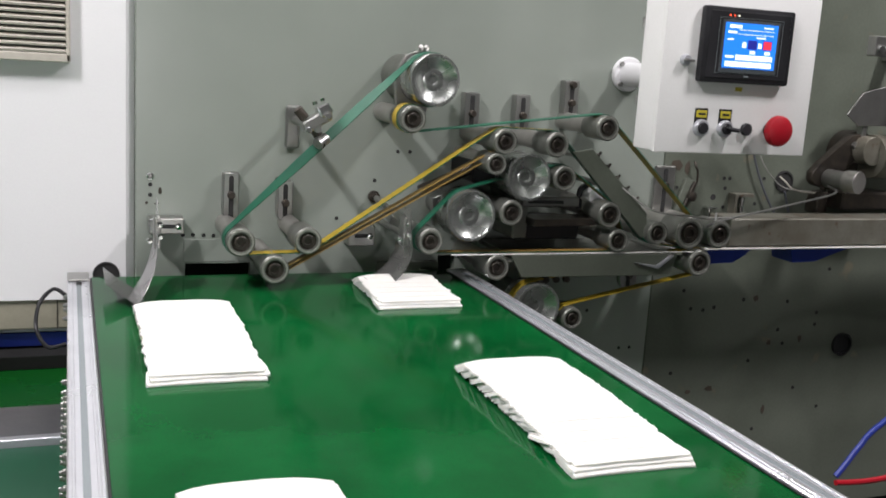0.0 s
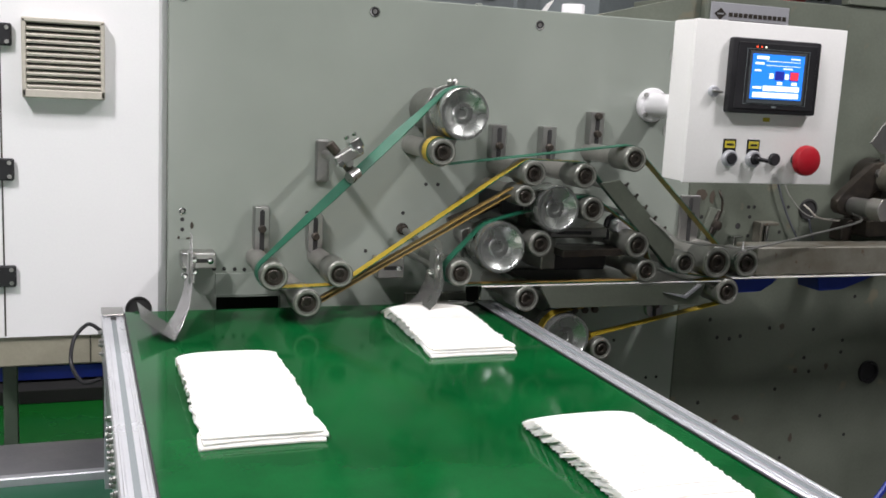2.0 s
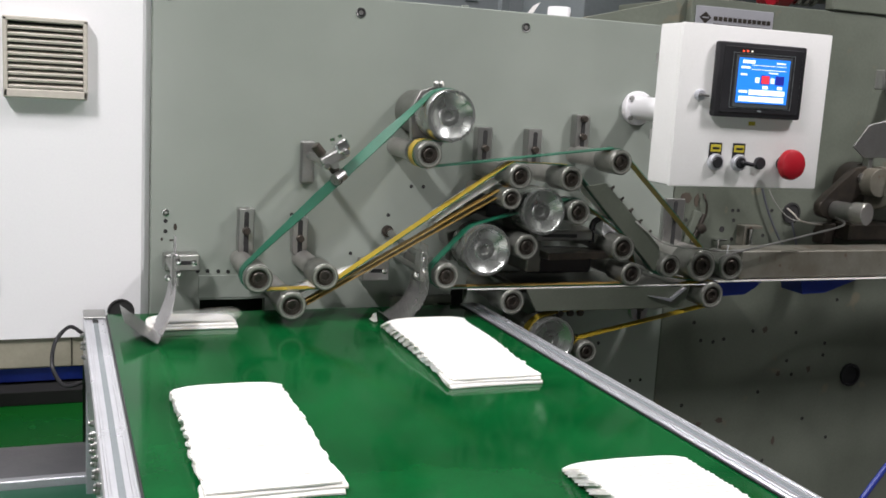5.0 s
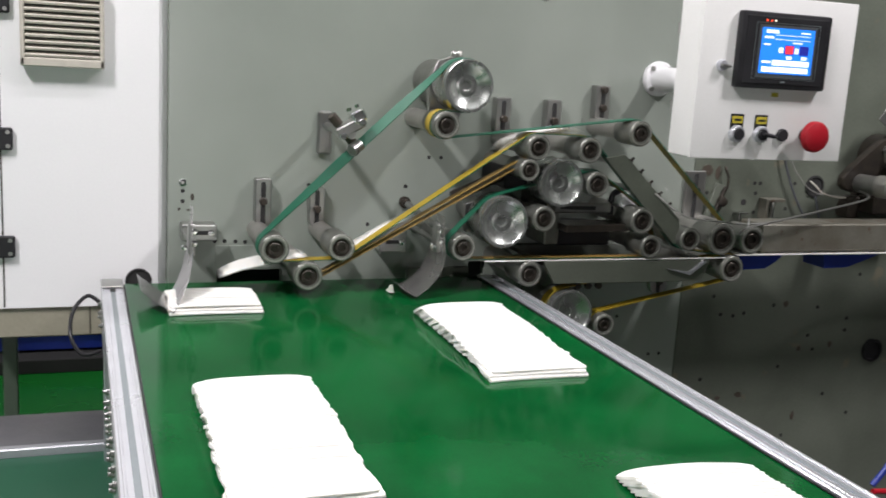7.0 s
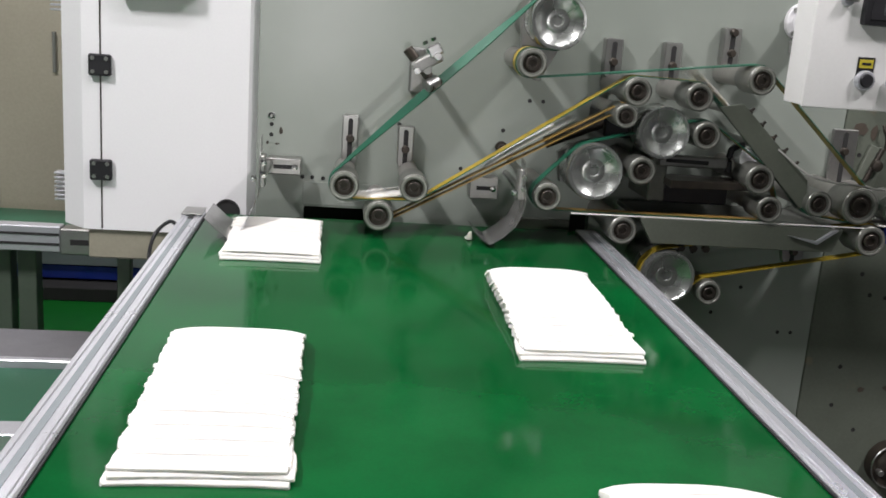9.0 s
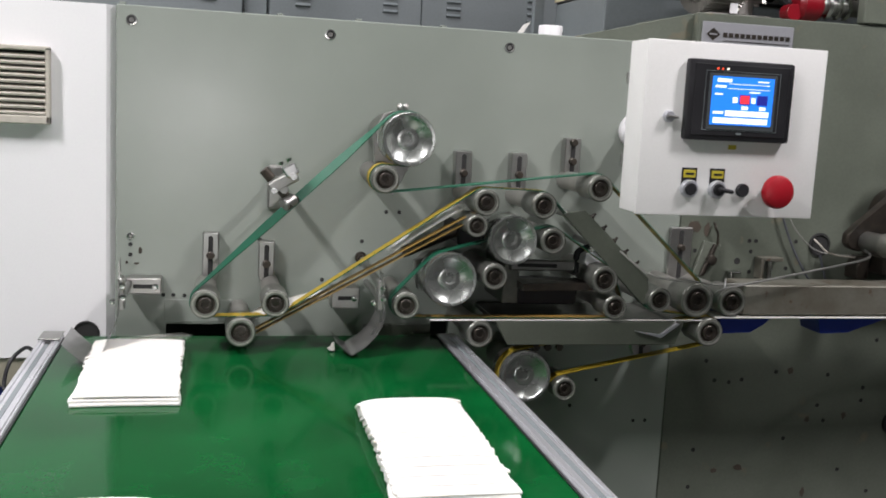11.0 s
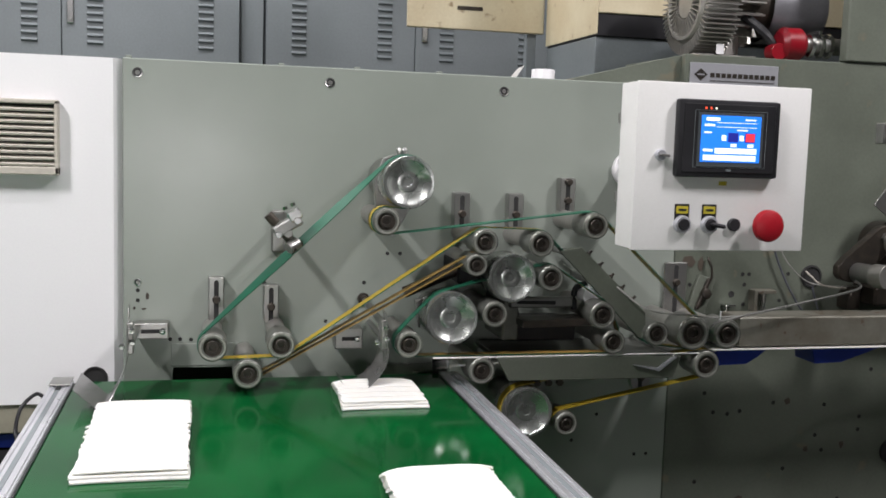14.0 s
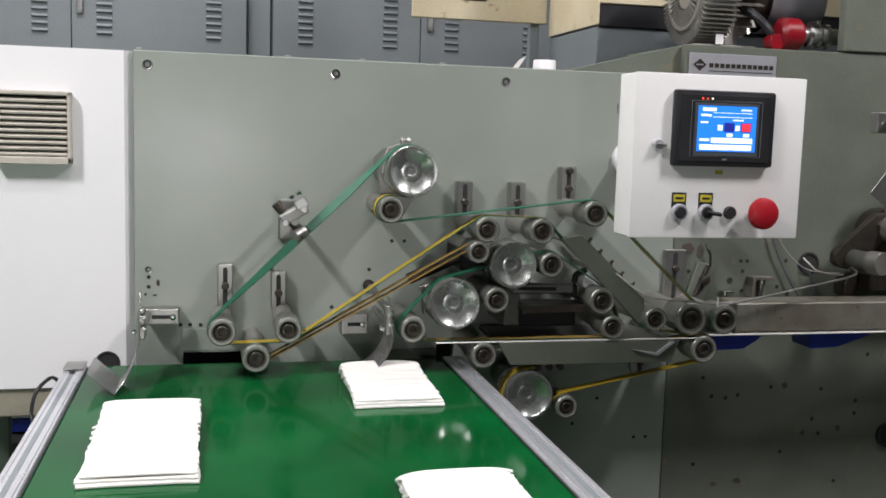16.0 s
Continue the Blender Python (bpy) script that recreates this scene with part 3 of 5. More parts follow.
# two banks of thin aluminium-coloured strips beside the cabinet's left edge
for z0, n in ((0.800, 7), (1.188, 9)):
    for i in range(n):
        part("side_slat", bx(-0.278, -0.2475, CY + 0.085, CY + 0.115, z0 + 0.0092 * i, z0 + 0.0092 * i + 0.004, 0.0008), ALU, cab)
part("cable_grommet", lathe((0.088, CY, 0.812), (0, -1, 0), [(0.026, -0.001), (0.026, 0.002), (0.023, 0.003), (0.022, 0.001), (0, 0.001)], 28), VOID, cab)
far_cab = thing("olive_cabinet", -0.6, 2.6, 0, "olive-beige steel cabinet beside the white one", "cabinet")
part("body", bx(-0.562, 0.10, 2.72, 3.2, 0.60, 1.42, 0.004), TAN, far_cab)
part("side_body", bx(-1.4, -0.570, 2.72, 3.2, 0.60, 1.42, 0.004), TAN, far_cab)
for x in (-1.36, -0.62, 0.06):
    part("leg", bx(x - 0.02, x + 0.02, 3.14, 3.18, 0, 0.60, 0.002), DARKGREEN, far_cab)
part("latch", bx(-0.418, -0.410, 2.71, 2.72, 1.02, 1.12, 0.001), STEEL, far_cab)


# ---- control box ----
ctrl = thing("control_box", 1.24, 1.75, 1.133, "white enamelled control box with touch screen and buttons", "control box")
BY = 1.704
part("enclosure", bx(1.079, 1.434, BY + 0.010, BY + 0.080, 1.127, 1.437, 0.004, seg=2), BOXWHITE, ctrl)
part("door", bx(1.0775, 1.4355, BY, BY + 0.0095, 1.125, 1.438, 0.003, seg=2), BOXWHITE, ctrl)
for z in (1.36, 1.21):
    part("hinge_pin", rod((1.077, BY + 0.0795, z), (1.077, BY + 0.0795, z + 0.02), 0.002, 8), STEEL, ctrl)
arm = part("support_tube", rod((1.248, BY + 0.079, 1.266), (1.248, PY - 0.012, 1.266), 0.027, 28), WHITE, ctrl)
part("flange", lathe((1.248, PY, 1.266), (0, -1, 0), [(0.040, 0), (0.040, 0.010), (0.037, 0.013), (0.026, 0.013)], 32), WHITE, arm)
for a in range(4):
    part("flange_bolt", lathe((1.248 + 0.033 * math.cos(0.8 + a * 1.571), PY - 0.013, 1.266 + 0.033 * math.sin(0.8 + a * 1.571)), (0, -1, 0), [(0.006, 0), (0.006, 0.005), (0, 0.005)], 6), STEEL, arm)
hmi = part("touch_panel", bx(1.152, 1.3615, BY - 0.017, BY, 1.264, 1.408, 0.006, seg=2), BLACK, ctrl, "black touch panel")
part("panel_face", bx(1.163, 1.3505, BY - 0.0185, BY - 0.0165, 1.273, 1.400, 0.001), BLACK, hmi)
HY = BY - 0.019
for x0, x1, z0, z1 in ((1.184, 1.332, 1.2825, 1.2832), (1.184, 1.332, 1.3875, 1.3882), (1.184, 1.1847, 1.2832, 1.3875), (1.3313, 1.332, 1.2832, 1.3875)):
    part("face_line", bx(x0, x1, BY - 0.0189, BY - 0.018, z0, z1, 0), LOCKER, hmi)
part("screen_rim", bx(1.191, 1.325, HY - 0.0008, HY + 0.001, 1.284, 1.384, 0.0004), LOCKER_DARK, hmi)
part("screen", bx(1.197, 1.319, HY - 0.0016, HY, 1.293, 1.379, 0), SCREEN, hmi, "lit blue display")
for i, m in enumerate((LED_RED, LED_RED, LED_WHITE)):
    part("indicator", bx(1.204 + 0.010 * i, 1.207 + 0.010 * i, HY - 0.001, HY, 1.3905, 1.3935, 0), m, hmi)
SY = HY - 0.0022
for x0, x1, z0, z1, m in [(1.203, 1.311, 1.296, 1.306, SCREEN_PALE), (1.226, 1.312, 1.309, 1.319, SCREEN_PALE), (1.202, 1.222, 1.3125, 1.317, SCREEN_PALE),
                          (1.206, 1.234, 1.369, 1.375, SCREEN_PALE), (1.286, 1.308, 1.371, 1.3735, SCREEN_PALE), (1.203, 1.224, 1.359, 1.363, SCREEN_PALE),
                          (1.228, 1.310, 1.3655, 1.3665, SCREEN_PALE), (1.228, 1.310, 1.3575, 1.3585, SCREEN_PALE), (1.203, 1.218, 1.346, 1.349, SCREEN_PALE),
                          (1.270, 1.292, 1.3515, 1.354, SCREEN_PALE), (1.239, 1.248, 1.333, 1.343, SCREEN_PALE), (1.276, 1.284, 1.333, 1.343, SCREEN_PALE),
                          (1.252, 1.273, 1.3305, 1.348, SCREEN_NAVY), (1.287, 1.308, 1.3305, 1.348, SCREEN_NAVY),
                          (1.258, 1.270, 1.3215, 1.3275, SCREEN_PALE), (1.293, 1.305, 1.3215, 1.3275, SCREEN_PALE)]:
    part("display_mark", bx(x0, x1, SY - (0.0005 if m is SCREEN_RED else 0), SY + 0.001, z0, z1, 0), m, hmi)
RED_MARK = part("count_mark", bx(1.2885, 1.3065, SY - 0.0005, SY + 0.001, 1.332, 1.3465, 0), SCREEN_RED, hmi, "lit red counter square")
part("panel_emblem", bx(1.252, 1.262, HY - 0.0006, HY + 0.001, 1.2765, 1.280, 0), LOCKER, hmi)
part("yellow_sticker", bx(1.250, 1.266, BY - 0.0008, BY + 0.001, 1.249, 1.257, 0), YELLOW, ctrl)
for i, x in enumerate((1.177, 1.233)):
    p = part("button_label", bx(x - 0.015, x + 0.015, BY - 0.0015, BY, 1.178, 1.213, 0.001), BLACK, ctrl)
    part("label_face", bx(x - 0.012, x + 0.012, BY - 0.0025, BY - 0.001, 1.195, 1.209, 0.0005), YELLOW, p)
    part("label_text", bx(x - 0.008, x + 0.008, BY - 0.003, BY - 0.002, 1.200, 1.204, 0), BLACK, p)
    b = part("button_bezel", lathe((x, BY, 1.175), (0, -1, 0), [(0.0165, 0), (0.0165, 0.008), (0.0145, 0.011), (0.0115, 0.011), (0.0115, 0.008)], 28), ALU, ctrl)
    part("push_button", lathe((x, BY, 1.175), (0, -1, 0), [(0.0112, 0.006), (0.0112, 0.013), (0.010, 0.0145), (0, 0.0145)], 24), BLACK, b)
part("selector_lever", bx(1.228, 1.258, BY - 0.026, BY - 0.013, 1.1705, 1.1785, 0.003, turn=Matrix.Rotation(0.15, 3, "Y")), BLACK, ctrl)
part("black_button", lathe((1.285, BY, 1.175), (0, -1, 0), [(0.0125, 0), (0.0125, 0.006), (0.011, 0.008), (0, 0.008)], 24), BLACK, ctrl)
st = part("stop_stem", rod((1.341, BY, 1.176), (1.341, BY - 0.022, 1.176), 0.014), BLACK, ctrl)
part("stop_button", lathe((1.341, BY - 0.018, 1.176), (0, -1, 0), [(0.012, 0), (0.026, 0.002), (0.0305, 0.008), (0.0305, 0.016), (0.028, 0.021), (0.018, 0.025), (0, 0.0265)], 36), RED, st, "red mushroom stop button")
lk = part("door_lock", lathe((1.126, BY, 1.303), (0, -1, 0), [(0.0105, 0), (0.0105, 0.007), (0.009, 0.010), (0, 0.010)], 20), ALU, ctrl)
part("lock_key", bx(1.119, 1.140, BY - 0.016, BY - 0.008, 1.3005, 1.3055, 0.001, turn=Matrix.Rotation(0.1, 3, "Y")), STEEL, lk)
ctrl.location += Vector((0, 0, 0.006))

# ---- rollers ----
W = {"rA": (0.323, 0.918, 0.0275), "rB": (0.452, 0.920, 0.0265), "rG": (0.389, 0.864, 0.028), "rE": (0.7045, 0.917, 0.027), "rF": (0.857, 0.860, 0.0275),
     "rC": (0.653, 1.1625, 0.027), "rD": (1.090, 1.1585, 0.027), "R2": (0.855, 1.1235, 0.0265), "R3": (0.974, 1.1205, 0.0265), "R4": (0.8385, 1.077, 0.0225),
     "R5": (0.998, 1.050, 0.0265), "R6": (0.881, 0.9765, 0.0265), "R7": (1.1145, 0.972, 0.0285), "R8": (1.1415, 0.915, 0.0255), "R9": (1.2395, 0.931, 0.0255),
     "R10": (1.324, 0.931, 0.0365), "R11": (1.4045, 0.928, 0.032), "R12": (1.3585, 0.862, 0.0305), "rH": (1.0445, 0.743, 0.0245)}
BIG = {"big1": (0.695, 1.240, 0.052), "big2": (0.915, 1.050, 0.0495), "big3": (0.791, 0.969, 0.0535), "big4": (0.9595, 0.7705, 0.0525)}


def roller(x, z, r, sleeve=SLEEVE):
    ob = thing("guide_roller", x, (RY + PY) / 2, z - r, "worn grey guide roller with a dark bearing end", "roller", "guide rollers")
    part("sleeve", lathe((x, RY, z), (0, 1, 0), [(r * 0.66, 0.004), (r * 0.68, 0.0), (r - 0.002, 0), (r, 0.002), (r, 0.072), (r - 0.002, 0.075), (r * 0.5, 0.075)], 36), sleeve, ob)
    part("end_ring", lathe((x, RY - 0.0005, z), (0, 1, 0), [(r * 0.76, 0.0008), (r * 0.78, -0.0004), (r * 0.89, -0.0004), (r * 0.91, 0.0012)], 36), RING, ob)
    b = part("bearing", lathe((x, RY, z), (0, 1, 0), [(r * 0.66, 0.004), (r * 0.48, 0.005), (r * 0.46, 0.001), (r * 0.42, 0.0), (r * 0.28, 0.0), (r * 0.25, 0.005), (0, 0.005)], 28), DARK, ob)
    part("shaft", rod((x, RY + 0.07, z), (x, PY, z), r * 0.74, 28), CASTING, ob)


def drum(x, z, r):
    ob = thing("drive_pulley", x, (RY + PY) / 2, z - r, "polished steel drive pulley with a dished face", "pulley", "drive pulleys")
    part("rim", lathe((x, RY, z), (0, 1, 0), [(r * 0.84, 0.003), (r * 0.88, 0.0005), (r * 0.97, 0), (r, 0.003), (r, 0.07), (r * 0.97, 0.073), (r * 0.4, 0.073)], 48), DISH, ob)
    part("dished_face", lathe((x, RY, z), (0, 1, 0), [(r * 0.84, 0.003), (r * 0.72, 0.0075), (r * 0.58, 0.0115), (r * 0.42, 0.0145), (r * 0.36, 0.0135), (r * 0.20, 0.014), (r * 0.17, 0.0165), (0, 0.0165)], 40), DISH, ob)
    part("shaft", rod((x, RY + 0.07, z), (x, PY, z), r * 0.5, 28), STEEL, ob)


for k, (x, z, r) in W.items():
    roller(x, z, r)
for k, (x, z, r) in BIG.items():
    drum(x, z, r)

# slotted carriers bolted to the plate


def carrier(x, z_top, z_low, w=0.032, two=False, deep=0.026):
    ob = thing("slotted_carrier", x, PY, z_low, "slotted steel carrier plate bolted to the machine side", "bracket", "slotted carriers")
    yf = PY - deep
    part("bar", prism(stadium(x, z_low, z_top + 0.010, w / 2)[9:] + [(x + w / 2, z_top), (x - w / 2, z_top)], yf, PY, bev=0.002), STEEL, ob)
    part("slot", prism(stadium(x, z_low + 0.004, z_top - 0.006, 0.0048), yf - 0.0015, yf + 0.0005, bev=0), VOID, ob)
    for z in ((z_top - 0.009, z_top - 0.050) if two else (z_top - 0.046,)):
        part("bolt", lathe((x, yf, z), (0, -1, 0), [(0.0085, 0), (0.0085, 0.004), (0.0075, 0.005), (0.0075, 0.010), (0.006, 0.0115), (0, 0.0115)], 16), DARK, ob)


carrier(0.331, 1.027, 0.925)
carrier(0.4435, 1.011, 0.925)
carrier(0.852, 1.213, 1.13, 0.036)
carrier(0.975, 1.213, 1.13, 0.036)
carrier(1.095, 1.250, 1.165, 0.036, two=True)
carrier(1.378, 1.059, 0.93, 0.056, deep=0.010)
carrier(1.30, 0.835, 0.755, 0.05, deep=0.012)

# long link plate of the upper pulley
link = thing("pulley_link", 0.68, PY, 1.14, "grey steel link plate behind the upper pulley", "bracket")
part("link", prism([(0.655, 1.13), (0.69, 1.12), (0.745, 1.225), (0.735, 1.275), (0.70, 1.292), (0.665, 1.28), (0.645, 1.24)], RY + 0.085, RY + 0.10), STEEL, link)
part("rear_drum", rod((0.70, RY + 0.10, 1.235), (0.70, PY, 1.235), 0.047, 36), SLEEVE, link)
for x in (0.694, 0.706):
    part("knob", lathe((x, RY + 0.08, 1.29), (0, -0.3, 1), [(0.005, 0), (0.006, 0.008), (0.003, 0.012), (0, 0.012)], 10), STEEL, link)
link.location += Vector((-0.006, 0, 0.005))

# belt tensioner
ten = thing("belt_tensioner", 0.47, PY, 1.11, "steel belt tensioner with clamp block and dark screw", "tensioner")
part("base_bar", bx(0.449, 0.479, PY - 0.012, PY, 1.075, 1.165, 0.004), STEEL, ten)
part("post", rod((0.468, PY - 0.01, 1.135), (0.468, RY - 0.005, 1.135), 0.008), STEEL, ten)
tilted = Matrix.Rotation(radians(-30), 3, "Y")
part("clamp_block", bx(0.438, 0.496, RY - 0.006, RY + 0.03, 1.138, 1.160, 0.003, turn=tilted), STEEL, ten)
part("clamp_jaw", bx(0.466, 0.492, RY - 0.012, RY + 0.022, 1.160, 1.182, 0.003, turn=tilted), CHROME, ten)
part("clamp_screw", rod((0.484, RY - 0.022, 1.161), (0.484, RY, 1.161), 0.0065), CHROME, ten)
part("clamp_screw", rod((0.449, RY - 0.018, 1.133), (0.449, RY, 1.133), 0.006), CHROME, ten)
for x, z in ((0.462, 1.180), (0.476, 1.187)):
    part("top_screw", lathe((x, RY, z), (-0.3, 0, 1), [(0.005, 0), (0.005, 0.006), (0, 0.006)], 8), CHROME, ten)
part("screw", rod((0.430, RY + 0.010, 1.170), (0.446, RY + 0.010, 1.152), 0.0095), DARK, ten)
part("rod", rod((0.457, RY + 0.012, 1.140), (0.484, RY + 0.012, 1.108), 0.009), DARK, ten)
part("foot", rod((0.474, RY - 0.004, 1.104), (0.492, RY + 0.025, 1.114), 0.0085), DARK, ten)
part("belt_roller", rod((0.468, RY - 0.002, 1.1055), (0.488, RY + 0.010, 1.1165), 0.0115, 24), STEEL, ten)
ten.location += Vector((-0.006, 0, 0.003))

# ---- flat belts ----


def wheel(k, s):
    x, z, r = W.get(k) or BIG.get(k)
    return (x, z, r + 0.001, s)


def two_sided_belt(name, path, y0, y1, label, smooth, inner=YELLOWBELT):
    """A flat belt of two bonded plies, yellow inside and green outside."""
    ob = thing(name, path[0][0], y0, path[0][1], label, "belt", "transport belts")
    for side, ply, finish in ((0, "inner_ply", inner), (1, "outer_ply", GREENBELT)):
        bm = belt(path, y0, y1, 0.0018)
        bmesh.ops.delete(bm, geom=[f for f in bm.faces if f.material_index != side], context="FACES")
        for f in bm.faces:
            f.material_index = 0
        part(ply, bm, finish, ob, "yellow inner ply" if side == 0 else "green outer ply", smooth)


loop = belt_loop([wheel("big1", 1), wheel("rA", 1), wheel("rB", 1), wheel("R2", -1), wheel("R3", -1), wheel("R9", 1), wheel("R10", 1), wheel("rD", 1), wheel("rC", -1)])
two_sided_belt("upper_belt", twist_strand(loop, 27), RY + 0.022, RY + 0.050, "flat transport belt, green outside and yellow inside", True)
loop = belt_loop([(0.403, 0.852, 0.0035, -1), (0.838, 1.094, 0.0055, -1)])
single("lower_belt", belt(loop, RY + 0.026, RY + 0.046, 0.0018), [BROWNBELT, BROWNBELT], "worn yellow flat belt over small rollers", "belt", "transport belts", smooth=False)
loop = belt_loop([wheel("big3", 1), wheel("rE", 1), wheel("R8", 1), wheel("R7", 1), wheel("R5", 1)])
two_sided_belt("middle_belt", loop, RY + 0.022, RY + 0.046, "flat green and yellow belt round the middle pulleys", False, BROWNBELT)
loop = belt_loop([wheel("R12", 1), wheel("big4", 1), wheel("rH", -1)])
single("return_belt", belt(loop, RY + 0.022, RY + 0.046, 0.0018), [YELLOWBELT, YELLOWBELT], "worn yellow return belt sloping under the bed", "belt", "transport belts", smooth=False)

# ---- bed, chute and web ----
single("chute_plate", prism([(1.013, 1.107), (1.061, 1.115), (1.211, 0.976), (1.215, 0.924), (1.202, 0.920)], RY + 0.006, RY + 0.012), OLIVE, "sloping grey-green steel chute plate", "chute").location = (0.008, 0.014, -0.003)
standoffs = rod((1.055, RY + 0.0265, 1.095), (1.055, PY, 1.095), 0.007)
for x, z in ((1.125, 1.03), (1.19, 0.965)):
    rod((x, RY + 0.0265, z), (x, PY, z), 0.007, bm=standoffs)
single("chute_support", standoffs, STEEL, "steel standoff pins behind the chute plate", "bracket")
for i in range(5):
    x, z = 1.086 + 0.026 * i, 1.098 - 0.0242 * i
    single("chute_screw", lathe((x, RY + 0.026, z), (0.68, -0.1, 0.73), [(0, -0.006), (0.0055, -0.005), (0.0055, 0.002), (0.003, 0.003), (0.003, 0.010), (0, 0.010)], 8), DARK, "dark screw on the edge of the chute plate", "screw", "chute screws")
bed = thing("transport_bed", 1.1, 2.0, 0.82, "grey-green steel transport bed under the web", "machine bed")
part("front_rail", prism([(0.888, 0.886), (1.300, 0.883), (1.284, 0.835), (0.916, 0.837)], RY + 0.004, RY + 0.012), OLIVE, bed)
part("deck", bx(0.90, 1.30, RY + 0.012, PY, 0.871, 0.881, 0.001), STEEL, bed)
for x in (1.0, 1.2):
    part("strut", bx(x - 0.015, x + 0.015, RY + 0.012, PY, 0.837, 0.8705, 0.001), DARK, bed)
for x in (0.985, 1.01, 1.035):
    part("bolt", lathe((x, RY + 0.03, 0.826), (0, -1, 0), [(0.008, 0), (0.008, 0.008), (0, 0.008)], 6), DARK, bed)
beam = single("feed_beam", bx(1.432, 2.7, 1.908, 1.99, 0.899, 0.964, 0.003), RUST, "dirty bare steel beam with rust stains", "beam")
for poly in ([(1.391, 0.8915), (1.517, 0.8915), (1.494, 0.873), (1.466, 0.857), (1.397, 0.855)], [(1.628, 0.8915), (1.812, 0.8915), (1.770, 0.878), (1.705, 0.856), (1.636, 0.854)]):
    single("blue_web_guide", prism(poly, 1.925, 2.0), BLUE, "bright blue plastic web guide under the white web", "web guide", "blue web guides")
single("paper_web", bx(1.37, 2.9, RY, RY + 0.065, 0.8925, 0.8955, 0.0005), PAPER, "continuous white paper web running over the guides", "paper web")
single("folded_web", bx(0.755, 1.37, RY + 0.004, RY + 0.011, 0.8865, 0.8882, 0.0004), PAPER, "thin white folded web on the transport bed", "paper web")
fork = thing("web_finger", 1.24, RY, 0.84, "bent bright steel finger plate below the web", "finger plate")
part("finger", prism([(1.190, 0.857), (1.250, 0.842), (1.291, 0.872), (1.283, 0.874), (1.249, 0.849)], RY - 0.004, RY + 0.03), ALU, fork)
part("stem", rod((1.285, RY, 0.872), (1.285, PY, 0.872), 0.006), STEEL, fork)
fork.location += Vector((-0.003, 0, 0.009))
# dark mechanism between the pulleys
mech = thing("folding_unit", 1.0, 2.05, 0.9, "dark folding mechanism behind the middle pulleys", "folding unit")
part("block", bx(0.94, 1.10, RY + 0.09, PY, 0.895, 0.935, 0.004), BLACK, mech)
part("slot_bar", bx(0.94, 1.08, RY + 0.06, RY + 0.075, 0.972, 0.995, 0.003), STEEL, mech)
part("slot", prism([(0.955, 0.981), (1.04, 0.979), (1.04, 0.987), (0.955, 0.988)], RY + 0.058, RY + 0.061, bev=0), VOID, mech)
part("carrier", bx(0.93, 0.965, RY + 0.075, PY, 0.90, 1.02, 0.003), SLEEVE, mech)
part("tray", prism([(0.96, 0.935), (1.12, 0.938), (1.11, 0.952), (0.96, 0.950)], RY + 0.03, RY + 0.10), DARK, mech)
part("knob", rod((1.118, RY + 0.055, 0.998), (1.118, RY + 0.10, 0.998), 0.018), WHITE, mech)
part("knob_arm", sweep([(1.092, RY + 0.085, 0.965), (1.093, RY + 0.085, 1.008), (1.118, RY + 0.085, 1.020)], 0.007), BLACK, mech)
part("back_arm", prism([(0.745, 0.985), (0.79, 1.0), (0.86, 0.99), (0.86, 0.93), (0.755, 0.925)], RY + 0.09, RY + 0.11), STEEL, mech)
part("tie_bar", rod((0.72, RY + 0.1, 1.0), (0.86, RY + 0.1, 1.06), 0.012), DARK, mech)
part("side_block", bx(0.83, 0.90, RY + 0.08, PY, 1.02, 1.07, 0.004), BLACK, mech)
mech.location += Vector((-0.010, 0, 0.007))
lever = thing("adjuster_lever", 1.453, PY, 0.95, "dark adjusting screw with a round nut on the housing", "lever")
part("screw", rod((1.463, PY - 0.014, 1.022), (1.433, PY - 0.014, 0.950), 0.0055), DARK, lever)
part("nut", lathe((1.453, PY - 0.012, 0.986), (0, -1, 0), [(0.012, 0), (0.012, 0.012), (0.008, 0.014), (0, 0.014)], 12), DARK, lever)
part("hook", sweep([(1.460, PY - 0.006, 1.071), (1.461, PY - 0.012, 1.060), (1.468, PY - 0.012, 1.045), (1.470, PY - 0.010, 1.020)], 0.003), DARK, lever)
lev = thing("slanted_carrier", 1.43, PY, 0.93, "slanted slotted steel carrier plate on the housing", "bracket", "slotted carriers")
part("bar", prism([(1.428, 1.028), (1.470, 1.018), (1.444, 0.926), (1.400, 0.938)], PY - 0.010, PY), BODY, lev)
part("slot", prism([(1.443, 1.012), (1.452, 1.010), (1.435, 0.952), (1.426, 0.954)], PY - 0.0115, PY - 0.0095, bev=0), VOID, lev)
part("bolt", lathe((1.444, PY - 0.010, 0.99), (0, -1, 0), [(0.009, 0), (0.009, 0.005), (0.007, 0.006), (0.007, 0.014), (0, 0.014)], 12), DARK, lev)
lev.location += Vector((0.010, 0, 0.002))
clip = thing("spring_clip", 1.515, PY, 0.93, "small bright steel clip on the housing", "clip")
part("leaf", bx(1.506, 1.511, PY - 0.022, PY, 0.915, 0.955, 0.001), CHROME, clip)
part("top", bx(1.504, 1.530, PY - 0.024, PY, 0.9555, 0.960, 0.001), CHROME, clip)
single("hanging_cable", sweep([(1.615, PY - 0.01, 1.14), (1.632, PY - 0.012, 1.084), (1.664, PY - 0.012, 1.017), (1.708, PY - 0.012, 0.951), (1.738, PY - 0.012, 0.928)], 0.0026), BLUECABLE, "thin blue-grey cable hanging on the housing", "cable", "cables")
